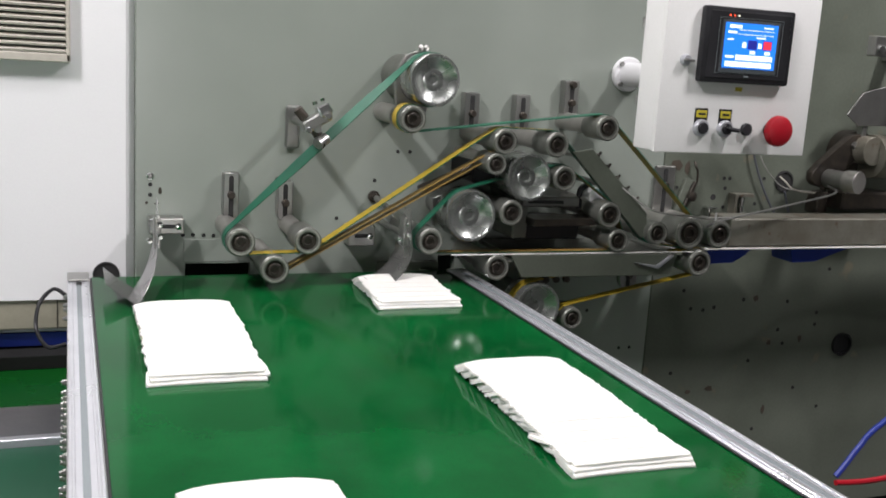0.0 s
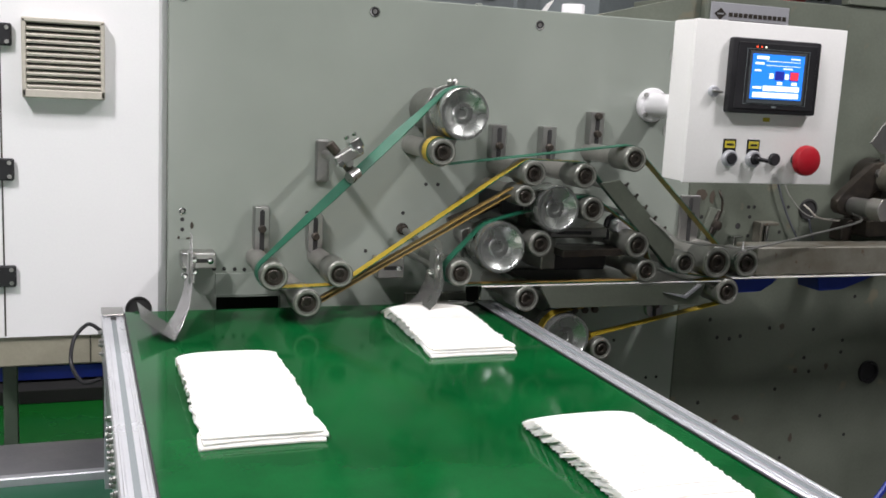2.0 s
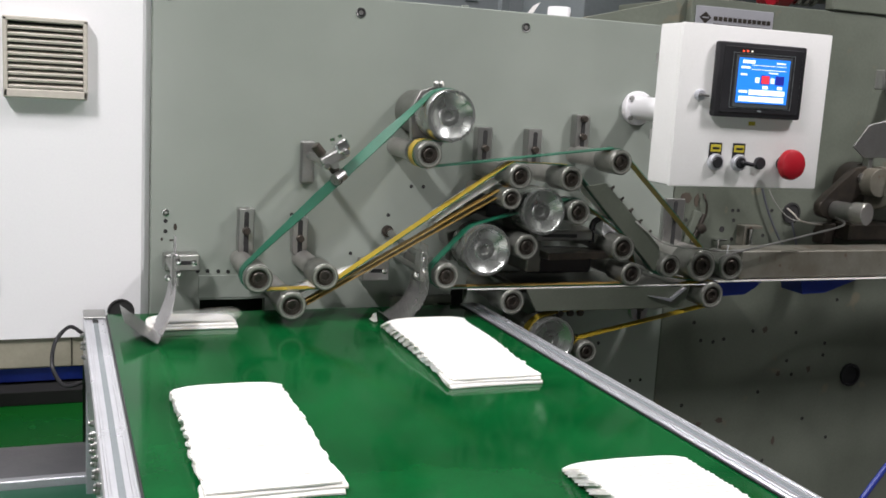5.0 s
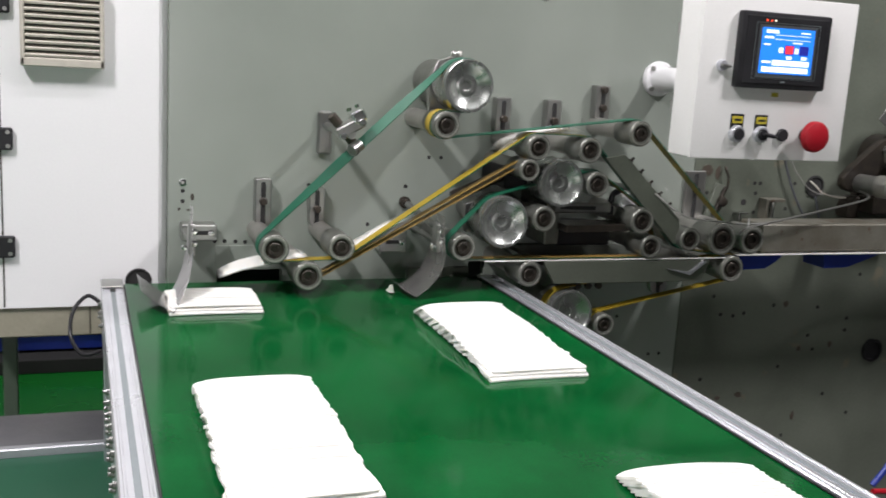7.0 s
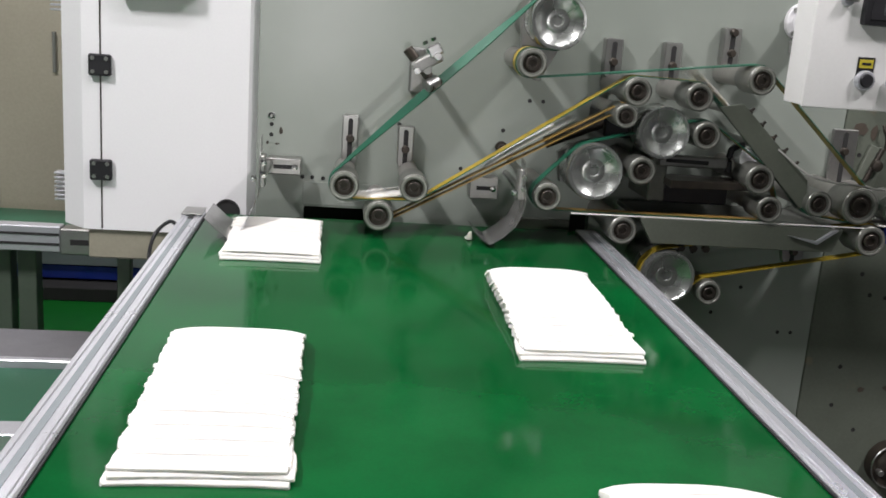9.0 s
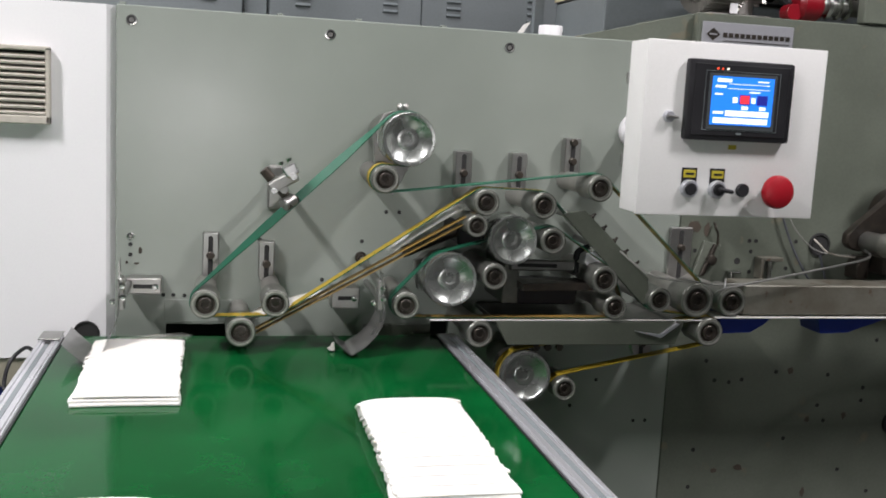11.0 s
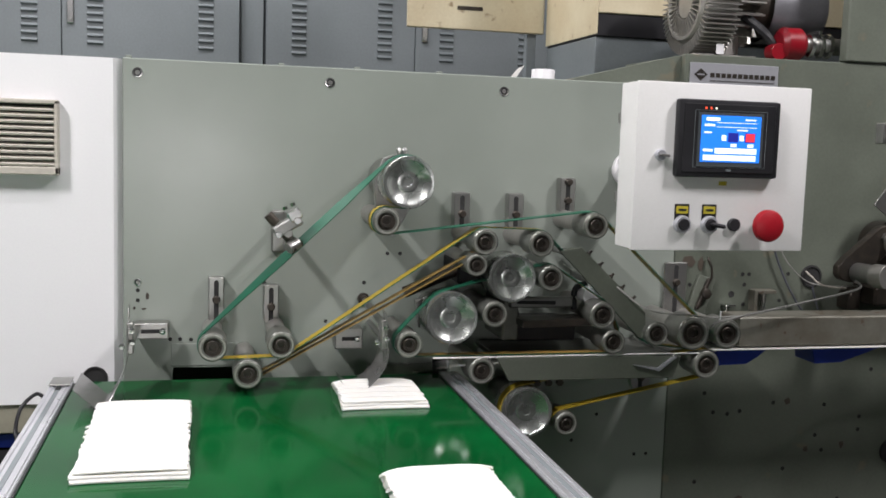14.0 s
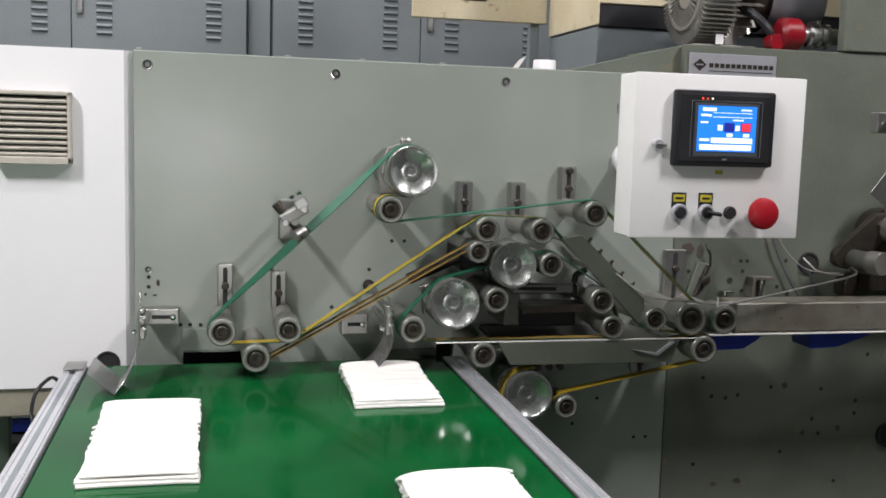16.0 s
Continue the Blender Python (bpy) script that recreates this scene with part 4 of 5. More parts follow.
single("hanging_cable", sweep([(1.741, PY - 0.008, 1.000), (1.751, PY - 0.012, 0.965), (1.764, PY - 0.012, 0.931)], 0.0025), BLUECABLE, "blue-grey short cable below a round port", "cable", "cables")
hub = thing("drive_hub", 1.617, PY, 0.237, "dark greasy drive hub with a bright edge on the housing", "hub")
part("body", lathe((1.617, PY - 0.030, 0.293), (0, 1, 0), [(0.0, -0.004), (0.016, -0.004), (0.020, 0.002), (0.032, 0.004), (0.038, 0.008), (0.050, 0.006), (0.052, 0.001), (0.055, 0.002), (0.056, 0.005), (0.056, 0.030)], 40), DARK, hub)
part("worn_edge", lathe((1.617, PY - 0.0305, 0.293), (0, 1, 0), [(0.0518, 0.0010), (0.0535, -0.0002), (0.0552, 0.0018)], 40), STEEL, hub, "bright worn steel edge")
part("bolt", rod((1.585, PY - 0.038, 0.279), (1.585, PY - 0.02, 0.279), 0.0075, 14, bev=0.001), STEEL, hub)
rb = thing("square_bracket", 1.60, PY, 0.94, "small square steel bracket bolted to the housing", "bracket")
part("frame_side", bx(1.575, 1.583, PY - 0.03, PY, 0.945, 0.995, 0.001), RUST, rb)
part("frame_top", bx(1.583, 1.632, PY - 0.03, PY, 0.987, 0.995, 0.001), RUST, rb)
part("frame_bottom", bx(1.575, 1.64, PY - 0.04, PY, 0.938, 0.945, 0.001), CHROME, rb)
part("post", rod((1.606, PY - 0.015, 0.945), (1.606, PY - 0.015, 0.987), 0.006), CHROME, rb)

# ---- feed drive ----
drive = thing("feed_drive", 1.72, 1.93, 0.945, "dark worn feed drive with a steel cylinder and discs", "drive unit")
part("disc", rod((1.805, 1.965, 1.112), (1.805, 2.012, 1.112), 0.058, 36), DARK, drive)
part("hub", rod((1.800, 1.90, 1.125), (1.800, 1.96, 1.125), 0.036, 28), RUST, drive)
arm = [(1.648, 1.066), (1.648, 1.045), (1.66, 1.032), (1.685, 1.026), (1.72, 1.04), (1.80, 1.115), (1.80, 1.15), (1.785, 1.165), (1.755, 1.16), (1.672, 1.088)]
part("arm", prism(arm, 1.938, 1.962, bev=0.003), DARK, drive)
part("arm_bolt", lathe((1.77, 1.938, 1.135), (0, -1, 0), [(0.012, 0), (0.012, 0.008), (0.006, 0.009), (0, 0.009)], 6), STEEL, drive)
part("cylinder", rod((1.698, 1.937, 1.051), (1.700, 1.86, 1.052), 0.0235, 28), STEEL, drive)
part("collar", rod((1.698, 1.872, 1.052), (1.706, 1.838, 1.053), 0.0275, 28), CASTING, drive)
part("rear_roll", rod((1.815, 1.93, 1.11), (2.1, 1.93, 1.11), 0.055, 36), RUST, drive)
part("side_block", prism([(1.70, 0.957), (1.70, 0.985), (1.712, 1.01), (1.735, 1.012), (1.735, 0.957)], 1.965, 2.011, bev=0.003), DARK, drive)
part("lower_block", bx(1.735, 1.90, 1.915, 1.98, 0.972, 1.02, 0.006), DARK, drive)
part("stand", bx(1.745, 1.80, 1.99, PY - 0.0995, 0.972, 1.09, 0.004), DARK, drive)
drive.location += Vector((0.112, 0.10, -0.006))
upper = thing("sensor_bracket", 1.8, 1.78, 1.345, "small bright steel bracket with screws on a post", "bracket")
part("bar", bx(1.652, 2.02, 1.775, 1.80, 1.345, 1.388, 0.002), STEEL, upper)
part("screw", lathe((1.668, 1.775, 1.36), (0, -1, 0), [(0.008, 0), (0.008, 0.005), (0, 0.006)], 12), CHROME, upper)
part("screw", lathe((1.692, 1.775, 1.36), (0, -1, 0), [(0.008, 0), (0.008, 0.005), (0, 0.006)], 12), CHROME, upper)
part("post", bx(2.0, 2.03, 1.80, PY, 1.345, 1.388, 0.002), STEEL, upper)
part("sheet_guard", prism([(1.725, 1.212), (1.768, 1.268), (1.90, 1.30), (1.90, 1.19), (1.765, 1.184)], 1.93, 1.934), STEEL, drive)
part("rod_post", bx(1.785, 1.80, 1.9345, 1.956, 1.14, 1.22, 0.002), STEEL, drive)
single("signal_cable", sweep([(1.150, RY + 0.02, 1.03), (1.20, RY - 0.01, 0.990), (1.253, 1.885, 0.978), (1.30, 1.885, 0.975), (1.348, 1.885, 0.969), (1.416, 1.885, 0.971)], 0.0022), CABLE, "thin grey cable tied along the rollers", "cable", "cables")
single("cable_tie", rod((1.372, 1.884, 0.963), (1.373, 1.884, 0.982), 0.0018), WHITE, "small white cable tie", "cable tie")
single("feed_rod", sweep([(1.352, 1.885, 0.948), (1.365, 1.88, 0.960), (1.417, 1.88, 0.971), (1.558, 1.885, 0.997), (1.72, 1.91, 1.024), (1.78, 2.0, 1.03)], 0.0026), STEEL, "grey bent rod from the rollers to the drive", "rod")
single("port_cable", sweep([(1.63, PY - 0.02, 1.14), (1.642, PY - 0.026, 1.085), (1.681, PY - 0.026, 1.039), (1.728, PY - 0.026, 1.011), (1.802, PY - 0.026, 1.004), (1.86, PY - 0.03, 1.006)], 0.0013), CABLE, "thin white cable hanging past a round port", "cable", "cables")
single("port_cable", sweep([(1.725, PY + 0.004, 1.040), (1.728, PY - 0.02, 1.028), (1.751, PY - 0.026, 1.009), (1.802, PY - 0.026, 1.0), (1.86, PY - 0.03, 1.0)], 0.0022), BEIGE, "white cable coming out of a round port", "cable", "cables")
single("red_hose", sweep([(1.448, 1.50, 0.500), (1.50, 1.50, 0.496), (1.574, 1.50, 0.497), (1.75, 1.52, 0.50), (1.9, 1.6, 0.2), (1.95, 1.6, 0.012)], 0.006), RED, "red air hose hanging beside the machine", "hose", "hoses")
single("blue_hose", sweep([(1.455, 1.51, 0.508), (1.475, 1.51, 0.53), (1.506, 1.51, 0.568), (1.555, 1.51, 0.612), (1.75, 1.52, 0.70), (2.1, 1.55, 0.62), (2.3, 1.6, 0.2), (2.35, 1.6, 0.012)], 0.006), BLUE, "blue air hose looping beside the machine", "hose", "hoses")

# ---- bent guides over the conveyor ----


def guide(label, profile, flap, clamp, stud):
    """A bent sheet guide on a small clamp: rows (x, z, near y, far y) of the strip and of its turned-up flap."""
    x_top, z_top = profile[0][0], profile[0][1]
    ob = thing("sheet_guide", x_top, PY, 0.82, label, "sheet guide", "sheet guides")

    def sheet(rows, name):
        bm = bmesh.new()
        fine = []
        for i in range(len(rows) - 1):
            fine += [tuple(a + (b - a) * t / 3 for a, b in zip(rows[i], rows[i + 1])) for t in range(3)]
        fine.append(rows[-1])
        n = 5
        faces = []
        for side in (0, 1):
            grid = []
            for k, (x, z, ya, yb) in enumerate(fine):
                p, q = fine[max(k - 1, 0)], fine[min(k + 1, len(fine) - 1)]
                d = math.hypot(q[0] - p[0], q[1] - p[1])
                nx, nz = -(q[1] - p[1]) / d * 0.0006 * side, (q[0] - p[0]) / d * 0.0006 * side
                grid.append([bm.verts.new((x + nx, ya + (yb - ya) * c / n, z + nz)) for c in range(n + 1)])
            faces.append(grid)
            for ra, rb in zip(grid, grid[1:]):
                for c in range(n):
                    bm.faces.new((ra[c], ra[c + 1], rb[c + 1], rb[c]))
        for c in (0, n):
            for k in range(len(fine) - 1):
                bm.faces.new((faces[0][k][c], faces[0][k + 1][c], faces[1][k + 1][c], faces[1][k][c]))
        for k in (0, len(fine) - 1):
            for c in range(n):
                bm.faces.new((faces[0][k][c], faces[0][k][c + 1], faces[1][k][c + 1], faces[1][k][c]))
        return part(name, bm, SHEET, ob)
    sheet(profile, "strip")
    sheet(flap, "flap")
    x0, x1, z0, z1 = clamp
    part("clamp", bx(x0, x1, PY - 0.045, PY, z0, z1, 0.002), STEEL, ob)
    zm = (z0 + z1) / 2
    part("clamp_slot", prism([(x0 + 0.014, zm - 0.004), (x1 - 0.012, zm - 0.004), (x1 - 0.012, zm + 0.004), (x0 + 0.014, zm + 0.004)], PY - 0.0465, PY - 0.0445, bev=0), VOID, ob)
    part("slot_bolt", lathe((x1 - 0.012, PY - 0.046, zm), (0, -1, 0), [(0.0065, 0), (0.0065, 0.005), (0.004, 0.006), (0, 0.006)], 12), CHROME, ob)
    part("arm", rod((x_top + 0.004, PY, 0.925), (x_top + 0.004, 1.93, 0.925), 0.006), STEEL, ob)
    part("block", bx(x_top - 0.004, x_top + 0.008, 1.915, 1.945, 0.905, 0.965, 0.002), STEEL, ob)
    for dx, dz in ((0.006, 0.0), (-0.012, -0.008), (0.005, 0.022)):
        part("nut", lathe((x_top + dx, 1.915, 0.930 + dz), (0, -1, 0), [(0.0060, 0), (0.0060, 0.008), (0.003, 0.009), (0.003, 0.016), (0, 0.016)], 6), CHROME, ob)
    if stud:
        part("stud", lathe((stud[0], PY, stud[1]), (0, -1, 0), [(0.013, 0), (0.013, 0.006), (0.0085, 0.007), (0.0085, 0.020), (0.007, 0.022), (0, 0.022)], 16), DARK, ob)
        part("lever", rod((stud[0], PY - 0.010, stud[1]), (x_top + 0.002, 1.945, 0.955), 0.007), STEEL, ob)


guide("bent thin steel sheet guide with a turned-up flap over the belt",
      [(0.170, 1.000, 1.900, 1.935), (0.170, 0.945, 1.895, 1.945), (0.170, 0.922, 1.890, 1.995), (0.168, 0.900, 1.876, 1.995), (0.160, 0.872, 1.856, 1.975), (0.147, 0.846, 1.836, 1.955), (0.131, 0.8265, 1.808, 1.935)],
      [(0.131, 0.8265, 1.808, 1.935), (0.106, 0.840, 1.824, 1.955), (0.078, 0.858, 1.845, 1.980)], (0.168, 0.236, 0.903, 0.935), None)
guide("curved thin steel sheet guide over the belt",
      [(0.653, 0.985, 1.885, 1.930), (0.656, 0.935, 1.885, 1.940), (0.660, 0.908, 1.885, 1.990), (0.656, 0.885, 1.882, 1.990), (0.643, 0.862, 1.878, 1.985), (0.622, 0.843, 1.872, 1.980), (0.596, 0.8285, 1.866, 1.975)],
      [(0.596, 0.8285, 1.866, 1.975), (0.584, 0.834, 1.885, 1.985), (0.570, 0.845, 1.905, 2.000)], (0.578, 0.637, 0.875, 0.920), (0.643, 0.977))
# torn scrap of tissue caught on the flap
scrap = bmesh.new()
tear = random.Random(77)
rows = [[scrap.verts.new((0.560 + 0.0035 * i + tear.uniform(-0.002, 0.002), 1.925 + 0.009 * j + tear.uniform(-0.003, 0.003), 0.8215 + 0.0035 * i * (j > 1) + tear.uniform(0, 0.004))) for i in range(4)] for j in range(4)]
for a, b in zip(rows, rows[1:]):
    for i in range(3):
        scrap.faces.new((a[i], a[i + 1], b[i + 1], b[i]))
bmesh.ops.solidify(scrap, geom=scrap.faces[:], thickness=0.0012)
single("paper_scrap", scrap, PAPER, "torn white tissue scrap caught on the steel guide's tip", "paper scrap")


# ---- main conveyor ----
BZ, X0, X1 = 0.820, 0.056, 0.8015
NEAR = -0.25
conv = thing("belt_conveyor", 0.43, 1.0, 0, "green belt conveyor with aluminium side rails", "conveyor")
part("belt", bx(X0 + 0.001, X1 - 0.001, NEAR, 2.06, BZ - 0.004, BZ, 0.001), BELT, conv, "glossy green conveyor belt")
part("slider_bed", bx(X0, X1, NEAR + 0.05, 2.03, BZ - 0.05, BZ - 0.006, 0.001), STEEL, conv)
part("end_roller", rod((X0 + 0.002, 2.045, BZ - 0.028), (X1 - 0.002, 2.045, BZ - 0.028), 0.0225, 28), BELT_DULL, conv)


def side_rail(x0, x1, name):
    r = part(name, bx(x0, x1, NEAR, 2.045, BZ - 0.085, BZ + 0.006, 0.002), RAIL, conv)
    w = x1 - x0
    part("t_slot", bx(x0 + w * 0.40, x0 + w * 0.60, NEAR, 2.02, BZ + 0.0055, BZ + 0.0068, 0), LOCKER, r)
    for f in (0.18, 0.82):
        part("rib", bx(x0 + w * f - 0.002, x0 + w * f + 0.002, NEAR, 2.02, BZ + 0.005, BZ + 0.0078, 0.0006), RAIL, r)
    part("end_cap", bx(x0 + 0.001, x1 - 0.001, 2.0455, 2.062, BZ - 0.085, BZ + 0.004, 0.002), STEEL, r)
    return r


left = side_rail(0.015, X0 - 0.001, "left_rail")
right = side_rail(X1 + 0.001, 0.845, "right_rail")
part("end_clip", bx(0.0145, 0.0545, 1.998, 2.063, BZ + 0.0078, BZ + 0.0105, 0.001), STEEL, left)
part("clip_slot", bx(0.030, 0.040, 1.972, 1.992, BZ + 0.0060, BZ + 0.0076, 0), VOID, left)
part("edge_seal", bx(X0 - 0.0005, X0 + 0.0025, NEAR, 2.04, BZ + 0.0005, BZ + 0.003, 0.0005), BLACK, conv)
part("edge_seal", bx(X1 - 0.0025, X1 + 0.0005, NEAR, 2.04, BZ + 0.0005, BZ + 0.003, 0.0005), BLACK, conv)
for i in range(22):
    y = 1.955 - 0.030 * i if i < 4 else 1.47 - 0.022 * (i - 4)
    p = part("rail_bolt", lathe((0.015, y, BZ - 0.012 - 0.016 * (i % 2)), (-1, 0, 0), [(0.0048, 0), (0.0048, 0.004), (0.003, 0.005), (0.003, 0.008), (0, 0.008)], 8), STEEL, left)
for x in (0.036, 0.835):
    for y in (0.1, 1.9):
        part("leg", bx(x - 0.02, x + 0.02, y - 0.02, y + 0.02, 0.0, BZ - 0.085, 0.002), ALU, conv)
single("cable_loop", sweep([(0.012, 2.0, 0.80), (-0.01, 2.02, 0.808), (-0.035, 2.0, 0.785), (-0.04, 1.97, 0.745), (-0.02, 1.95, 0.715), (0.012, 1.95, 0.72)], 0.0038), BLACK, "black cable looping beside the rail", "cable", "cables")

# cross conveyor below and to the side
cross = thing("cross_conveyor", -0.7, 1.7, 0, "low green cross conveyor with steel side plates", "conveyor")
part("belt", bx(-2.2, 0.4, 1.672, 1.930, 0.525, 0.53, 0.001), BELT_DULL, cross)
part("back_plate", bx(-2.2, 0.4, 1.953, 2.135, 0.52, 0.536, 0.002), GREYSTEEL, cross)
part("back_rail", bx(-2.2, 0.4, 1.932, 1.952, 0.50, 0.545, 0.002), ALU, cross)
part("front_rail", bx(-2.2, 0.4, 1.616, 1.670, 0.50, 0.54, 0.002), ALU, cross)
part("front_slot", bx(-2.2, 0.4, 1.613, 1.617, 0.485, 0.502, 0), VOID, cross)
part("front_skirt", bx(-2.2, 0.4, 1.618, 1.636, 0.40, 0.499, 0.002), DARKGREEN, cross)
for x in (-2.0, 0.3):
    for y in (1.66, 2.09):
        part("leg", bx(x - 0.02, x + 0.02, y - 0.02, y + 0.02, 0, 0.52, 0.002), ALU, cross)
# end of a second conveyor beside the cabinet
side = thing("outfeed_conveyor", -0.9, 2.1, 0, "green outfeed conveyor with slotted aluminium side profile", "conveyor")
part("belt", bx(-2.2, -0.30, 2.492, 2.64, 0.674, 0.679, 0.001), BELT_DULL, side)
part("front_profile", bx(-2.2, -0.337, 2.45, 2.49, 0.620, 0.682, 0.002), ALU, side)
for z in (0.636, 0.660):
    part("profile_slot", bx(-2.2, -0.339, 2.4485, 2.451, z, z + 0.006, 0), VOID, side)
e = part("end_block", bx(-0.336, -0.222, 2.445, 2.52, 0.616, 0.679, 0.003), STEEL, side)
part("block_slot", prism([(-0.312, 0.641), (-0.252, 0.641), (-0.252, 0.654), (-0.312, 0.654)], 2.443, 2.446, bev=0), VOID, e)
part("end_pin", rod((-0.222, 2.48, 0.672), (-0.185, 2.48, 0.672), 0.006), DARK, side)
for x in (-0.49, -0.43, -1.9):
    part("leg", bx(x - 0.022, x + 0.022, 2.50, 2.55, 0, 0.673, 0.002), DARKGREEN, side)

# ---- tissue stacks ----
PW, PL, PITCH, SPEED = 0.160, 0.062, 0.009, 0.0525
SLOPE = 0.17


def sheet_mesh(thick, arch=0.0, wide=1.0, seed=1):
    """One folded tissue pad, thin at its near edge and arched across, lying from y = 0 to PL, middle x = 0."""
    rnd = random.Random(seed)
    bm = bmesh.new()
    ys = (0.0, 0.003, 0.010, 0.024, 0.044, PL - 0.010, PL - 0.003, PL)
    half = [PW / 2 * wide - d for d in (0.0018, 0.0, 0.0, 0.0004, 0.0008, 0.002, 0.006, 0.013)]
    nx = 10
    rows = []
    for y, h in zip(ys, half):
        body = thick * (0.55 + 0.45 * min(1.0, y / 0.006)) if arch else thick * (0.5 + 0.5 * min(1.0, y / 0.003))
        le, ri = rnd.uniform(-0.0011, 0.0011), rnd.uniform(-0.0011, 0.0011)
        low, high = [], []
        for i in range(nx + 1):
            f = 2 * i / nx - 1
            bow = 1 - f ** 4
            x = f * h + (le if f < 0 else ri) * abs(f)
            yy = y + 0.010 * bow * (y / PL if arch else 0.3) + rnd.uniform(-0.0004, 0.0004)
            z = arch * bow
            soft = 0.97 if i in (0, nx) and arch else 1.0
            low.append(bm.verts.new((x, yy, z)))
            high.append(bm.verts.new((x * (0.992 if i in (0, nx) else 1), yy, z + body * soft)))
        rows.append((low, high))
    for (la, ha), (lb, hb) in zip(rows, rows[1:]):
        for i in range(nx):
            bm.faces.new((ha[i], ha[i + 1], hb[i + 1], hb[i]))
            bm.faces.new((la[i], lb[i], lb[i + 1], la[i + 1]))
        bm.faces.new((la[0], ha[0], hb[0], lb[0]))
        bm.faces.new((la[nx], lb[nx], hb[nx], ha[nx]))
    for low, high in (rows[0], rows[-1]):
        for i in range(nx):
            bm.faces.new((low[i], low[i + 1], high[i + 1], high[i]))
    bmesh.ops.recalc_face_normals(bm, faces=bm.faces)
    me = bpy.data.meshes.new("tissue_pad")
    bm.to_mesh(me)
    bm.free()
    me.materials.append(PAPER)
    return me


THICK = sheet_mesh(0.005, 0.0, 1.035)
ARCHED = [[sheet_mesh(0.0044, 0.0013 * (n - 1) + 0.0001, 1.0, n + 10 * v) for n in (1, 2, 3, 4, 5)] for v in range(3)]
LEVEL = [[sheet_mesh(0.0042, 0.0015 * n, 1.0, 40 + n + 10 * v) for n in (1, 2)] for v in range(3)]


def pad_mesh(k, level=False):
    """Flat thick pads begin a run, more and more arched ones follow as the pile grows."""
    if k < 2:
        return THICK
    if level:
        return LEVEL[k % 3][0 if k < 7 else 1]
    return ARCHED[k % 3][min(4, (k - 2) // 3)]


def pad_pose(k, seed):
    """Where pad k of a run lies, from the run's near middle on the belt: near edge on the pile, far edge on the belt."""
    rnd = random.Random(seed * 100 + k)
    jx = rnd.uniform(-0.0018, 0.0018) + 0.0006 * math.sin(0.3 * k + seed) + (rnd.uniform(-0.005, 0.005) if rnd.random() < 0.06 else 0)
    jr = rnd.uniform(-1.0, 1.0)
    if k < 2:
        return pose(jx + 0.003 * k * jr, 0.004 * k, 0.0005 + 0.0052 * k, 0, 0, jr * (0.4 + 0.6 * k))
    high = 0.0106 + 0.0142 * min(1, k / 24) + rnd.uniform(-0.0002, 0.0002)
    tilt = math.degrees(math.asin((high - 0.001) / PL)) * min(1, (k - 1) / 3)
    return pose(jx, PITCH * (k - 1), high - 0.002 * min(1, k / 12), -tilt, 0, jr * 0.3)


def finished_run(x, y0, n, seed):
    ob = thing("tissue_stack", x, y0, BZ, "run of overlapping white folded tissues on the green belt", "tissue stack", "tissue stacks")
    for k in range(n):
        p = new("tissue", pad_mesh(k))
        p.parent = ob
        p.matrix_basis = pad_pose(k, seed)
    return ob


FULL = 41
RUNS = [(finished_run(0.2005, 1.393, FULL, 1), 0.2005, 1.393), (finished_run(0.638, 1.747, 21, 2), 0.638, 1.747),
        (finished_run(0.643, 0.993, FULL, 3), 0.643, 0.993), (finished_run(0.200, 0.642, FULL, 4), 0.200, 0.642)]


def loose_pads(first, last, level=False):
    out = []
    for k in range(first, last):
        p = new("folded_tissue", pad_mesh(k, level))
        out.append((k, tagged(p, "single white folded tissue running through the machine", "tissue", "loose tissues")))
    return out


EARLY_PADS, LEFT_PADS, RIGHT_PADS = loose_pads(21, FULL), loose_pads(0, FULL, True), loose_pads(0, 30)
single("infeed_table", bx(2.75, 5.0, RY - 0.02, PY + 0.02, 0.872, 0.888, 0.002), STEEL, "steel infeed table carrying waiting tissues", "table")
bm = bx(2.9, 2.94, 2.0, 2.04, 0, 0.872, 0.002)
bx(4.4, 4.44, 2.0, 2.04, 0, 0.872, 0.002, bm)
single("infeed_trestle", bm, DARKGREEN, "dark steel trestle under the infeed table", "trestle")


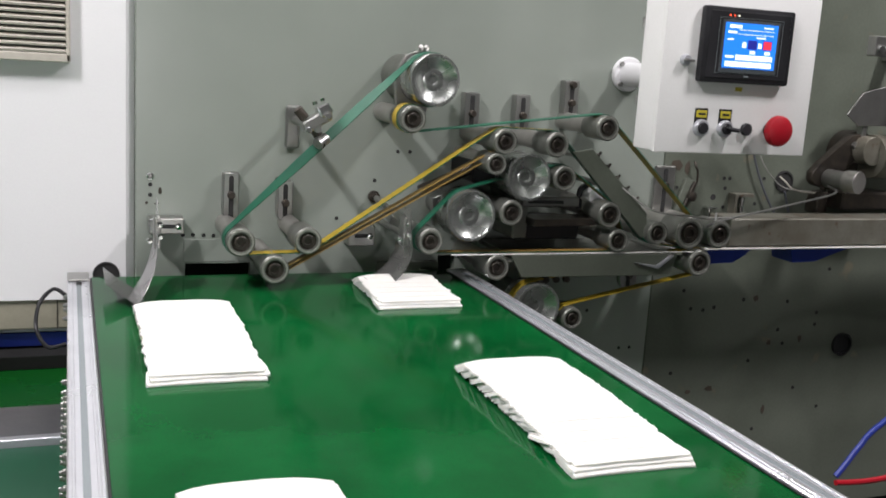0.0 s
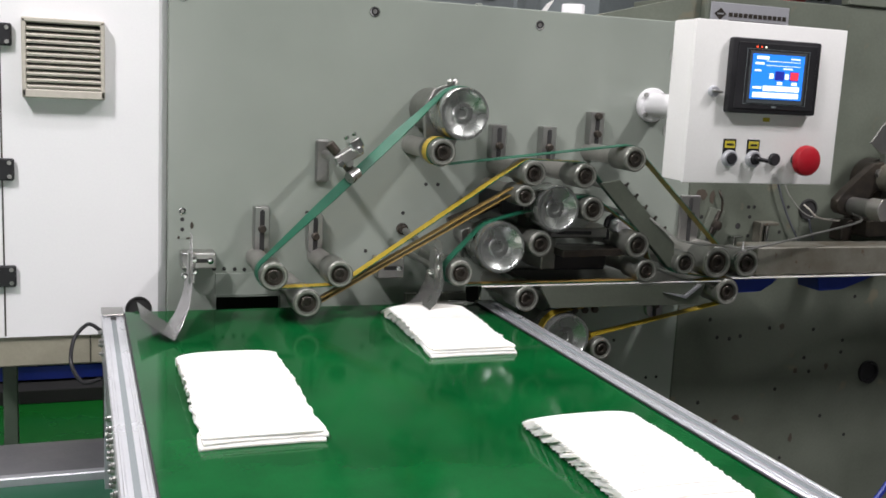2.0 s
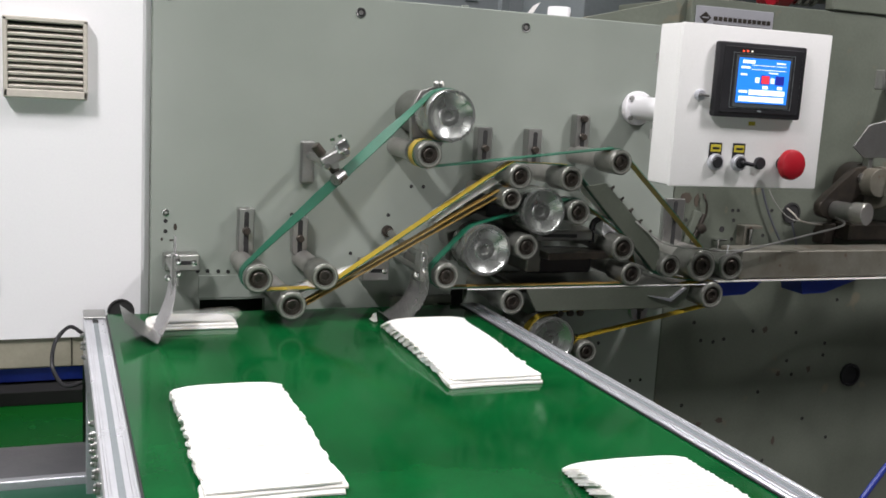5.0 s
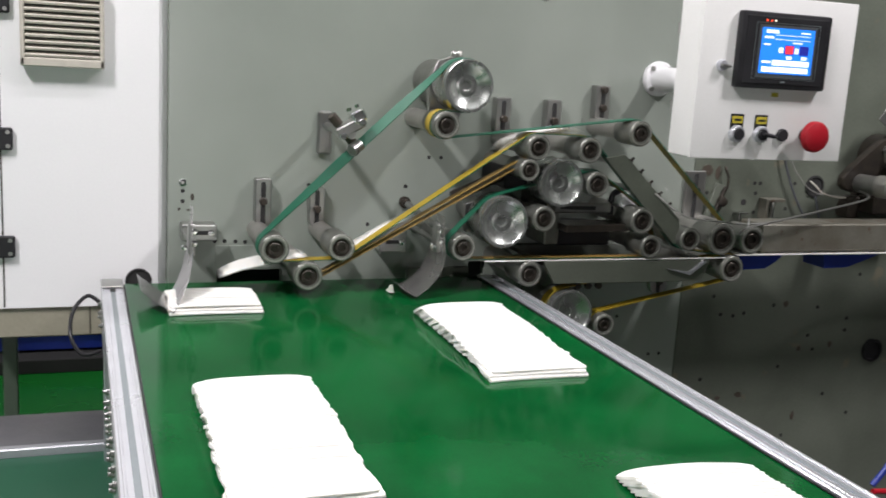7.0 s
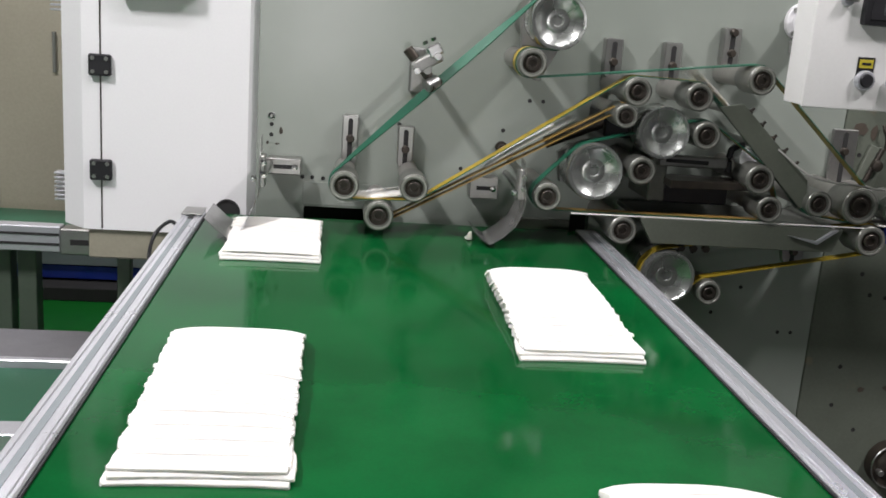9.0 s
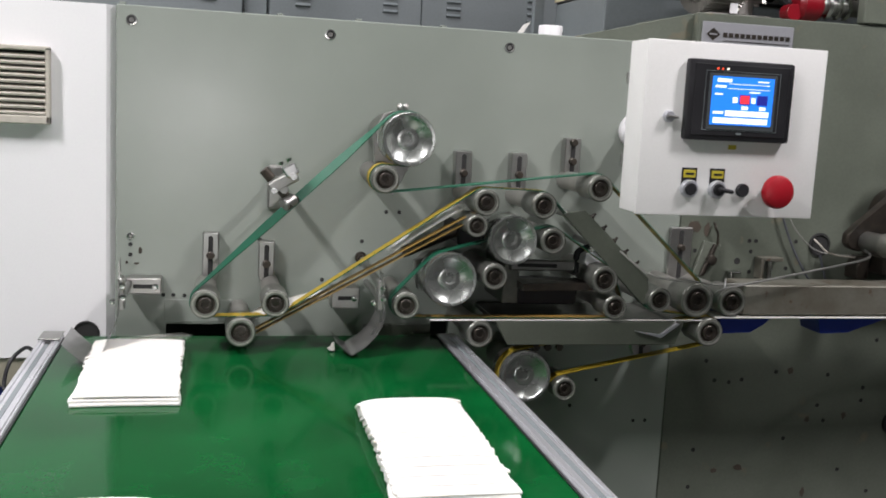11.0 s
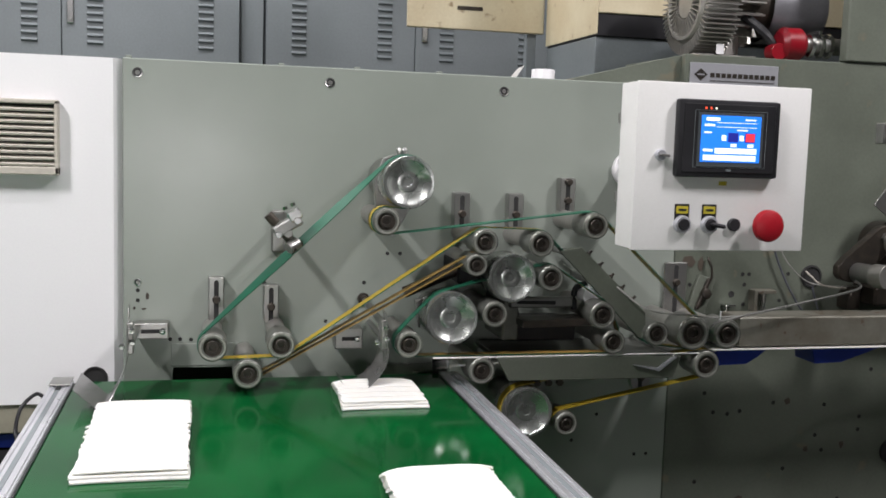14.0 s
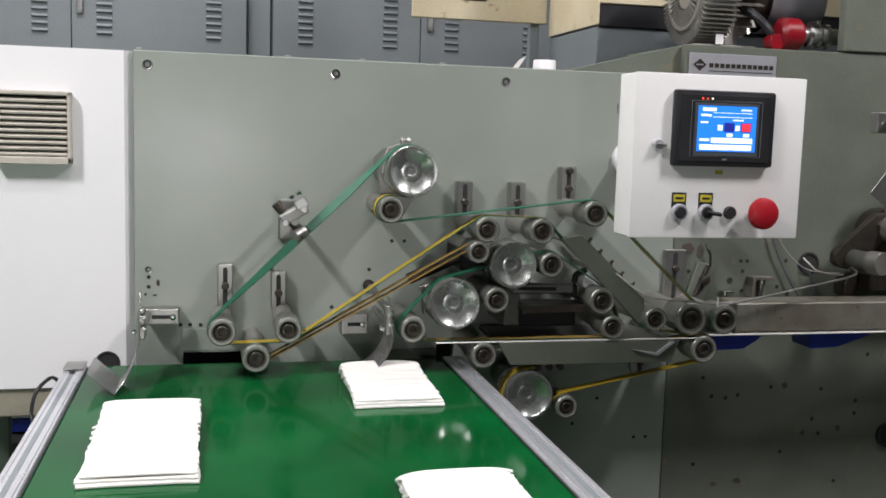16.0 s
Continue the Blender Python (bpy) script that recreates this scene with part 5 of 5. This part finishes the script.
def ride(pads, seed, x, y_start, t_first, step, way, wait_x):
    """Each pad waits on the table, runs along the way (x, z, seconds before landing) and rides off on the belt."""
    for i, (k, p) in enumerate(pads):
        t_land = t_first + step * k
        rest = pad_pose(k, seed)
        park = pose(wait_x + 0.015 * i, RY + 0.01, 0.8885 + 0.0016 * i, 0, 0, 0)
        t_go = t_land - way[0][2]
        rows = [(-20.0, park), (t_go - 0.35, park)]
        for n, (wx, wz, before) in enumerate(way):
            a, b = way[max(n - 1, 0)], way[min(n + 1, len(way) - 1)]
            ang = math.degrees(math.atan2(-(a[1] - b[1]), a[0] - b[0]))
            rows.append((t_land - before, pose(wx, RY + 0.032, wz, 0, ang, 0)))
        for t in (t_land, max(16.0, t_land) + 1.0):
            rows.append((t, pose(x, y_start - SPEED * (t - t_first), BZ + 0.0005) @ rest))

        def at(t):
            for (ta, ma), (tb, mb) in zip(rows, rows[1:]):
                if ta <= t <= tb:
                    return ma.lerp(mb, (t - ta) / (tb - ta)) if tb > ta else mb
            return rows[-1][1]
        clean = [(0.0, at(0.0))] + [(t, m) for t, m in rows if 0.04 < t < 15.96] + [(16.0, at(16.0))]
        walk(p, clean)
        keys = p.animation_data
        for curve in keys.action.layers[0].strips[0].channelbag(keys.action_slot).fcurves:
            for kp in curve.keyframe_points:
                kp.interpolation = "LINEAR"


LEFT_WAY = [(2.4, 0.897, 0.945), (1.31, 0.897, 0.608), (1.222, 0.913, 0.572), (1.028, 1.117, 0.468), (0.975, 1.143, 0.432), (0.87, 1.143, 0.396), (0.81, 1.100, 0.369), (0.528, 0.921, 0.225), (0.458, 0.8925, 0.153), (0.348, 0.8905, 0.09), (0.27, 0.866, 0.041)]
RIGHT_WAY = [(2.4, 0.890, 0.70), (1.45, 0.889, 0.35), (1.28, 0.864, 0.27), (0.90, 0.863, 0.08), (0.76, 0.862, 0.04), (0.69, 0.850, 0.016)]


def motions():
    for ob, x, y in RUNS:
        walk(ob, [(t, pose(x, y - SPEED * t, BZ)) for t in (0.0, 8.0, 16.0)])
    places = ((0.0, 0, 0), (4.6, 0, 0), (4.7, -0.035, 0), (11.1, -0.035, 0), (11.2, -0.035, 0.004), (12.9, 0, 0.004), (13.3, 0, 0.004), (13.4, 0, 0), (16.0, 0, 0))
    base = RED_MARK.matrix_basis.copy()
    walk(RED_MARK, [(t, pose(dx, dy, 0) @ base) for t, dx, dy in places])
    ride(EARLY_PADS, 2, 0.638, 1.93, -3.486, PITCH / SPEED, RIGHT_WAY, 2.95)
    ride(LEFT_PADS, 5, 0.206, 1.932, 4.66, PITCH / SPEED, LEFT_WAY, 3.5)
    ride(RIGHT_PADS, 6, 0.638, 1.932, 11.15, PITCH / SPEED, RIGHT_WAY, 4.25)


motions()
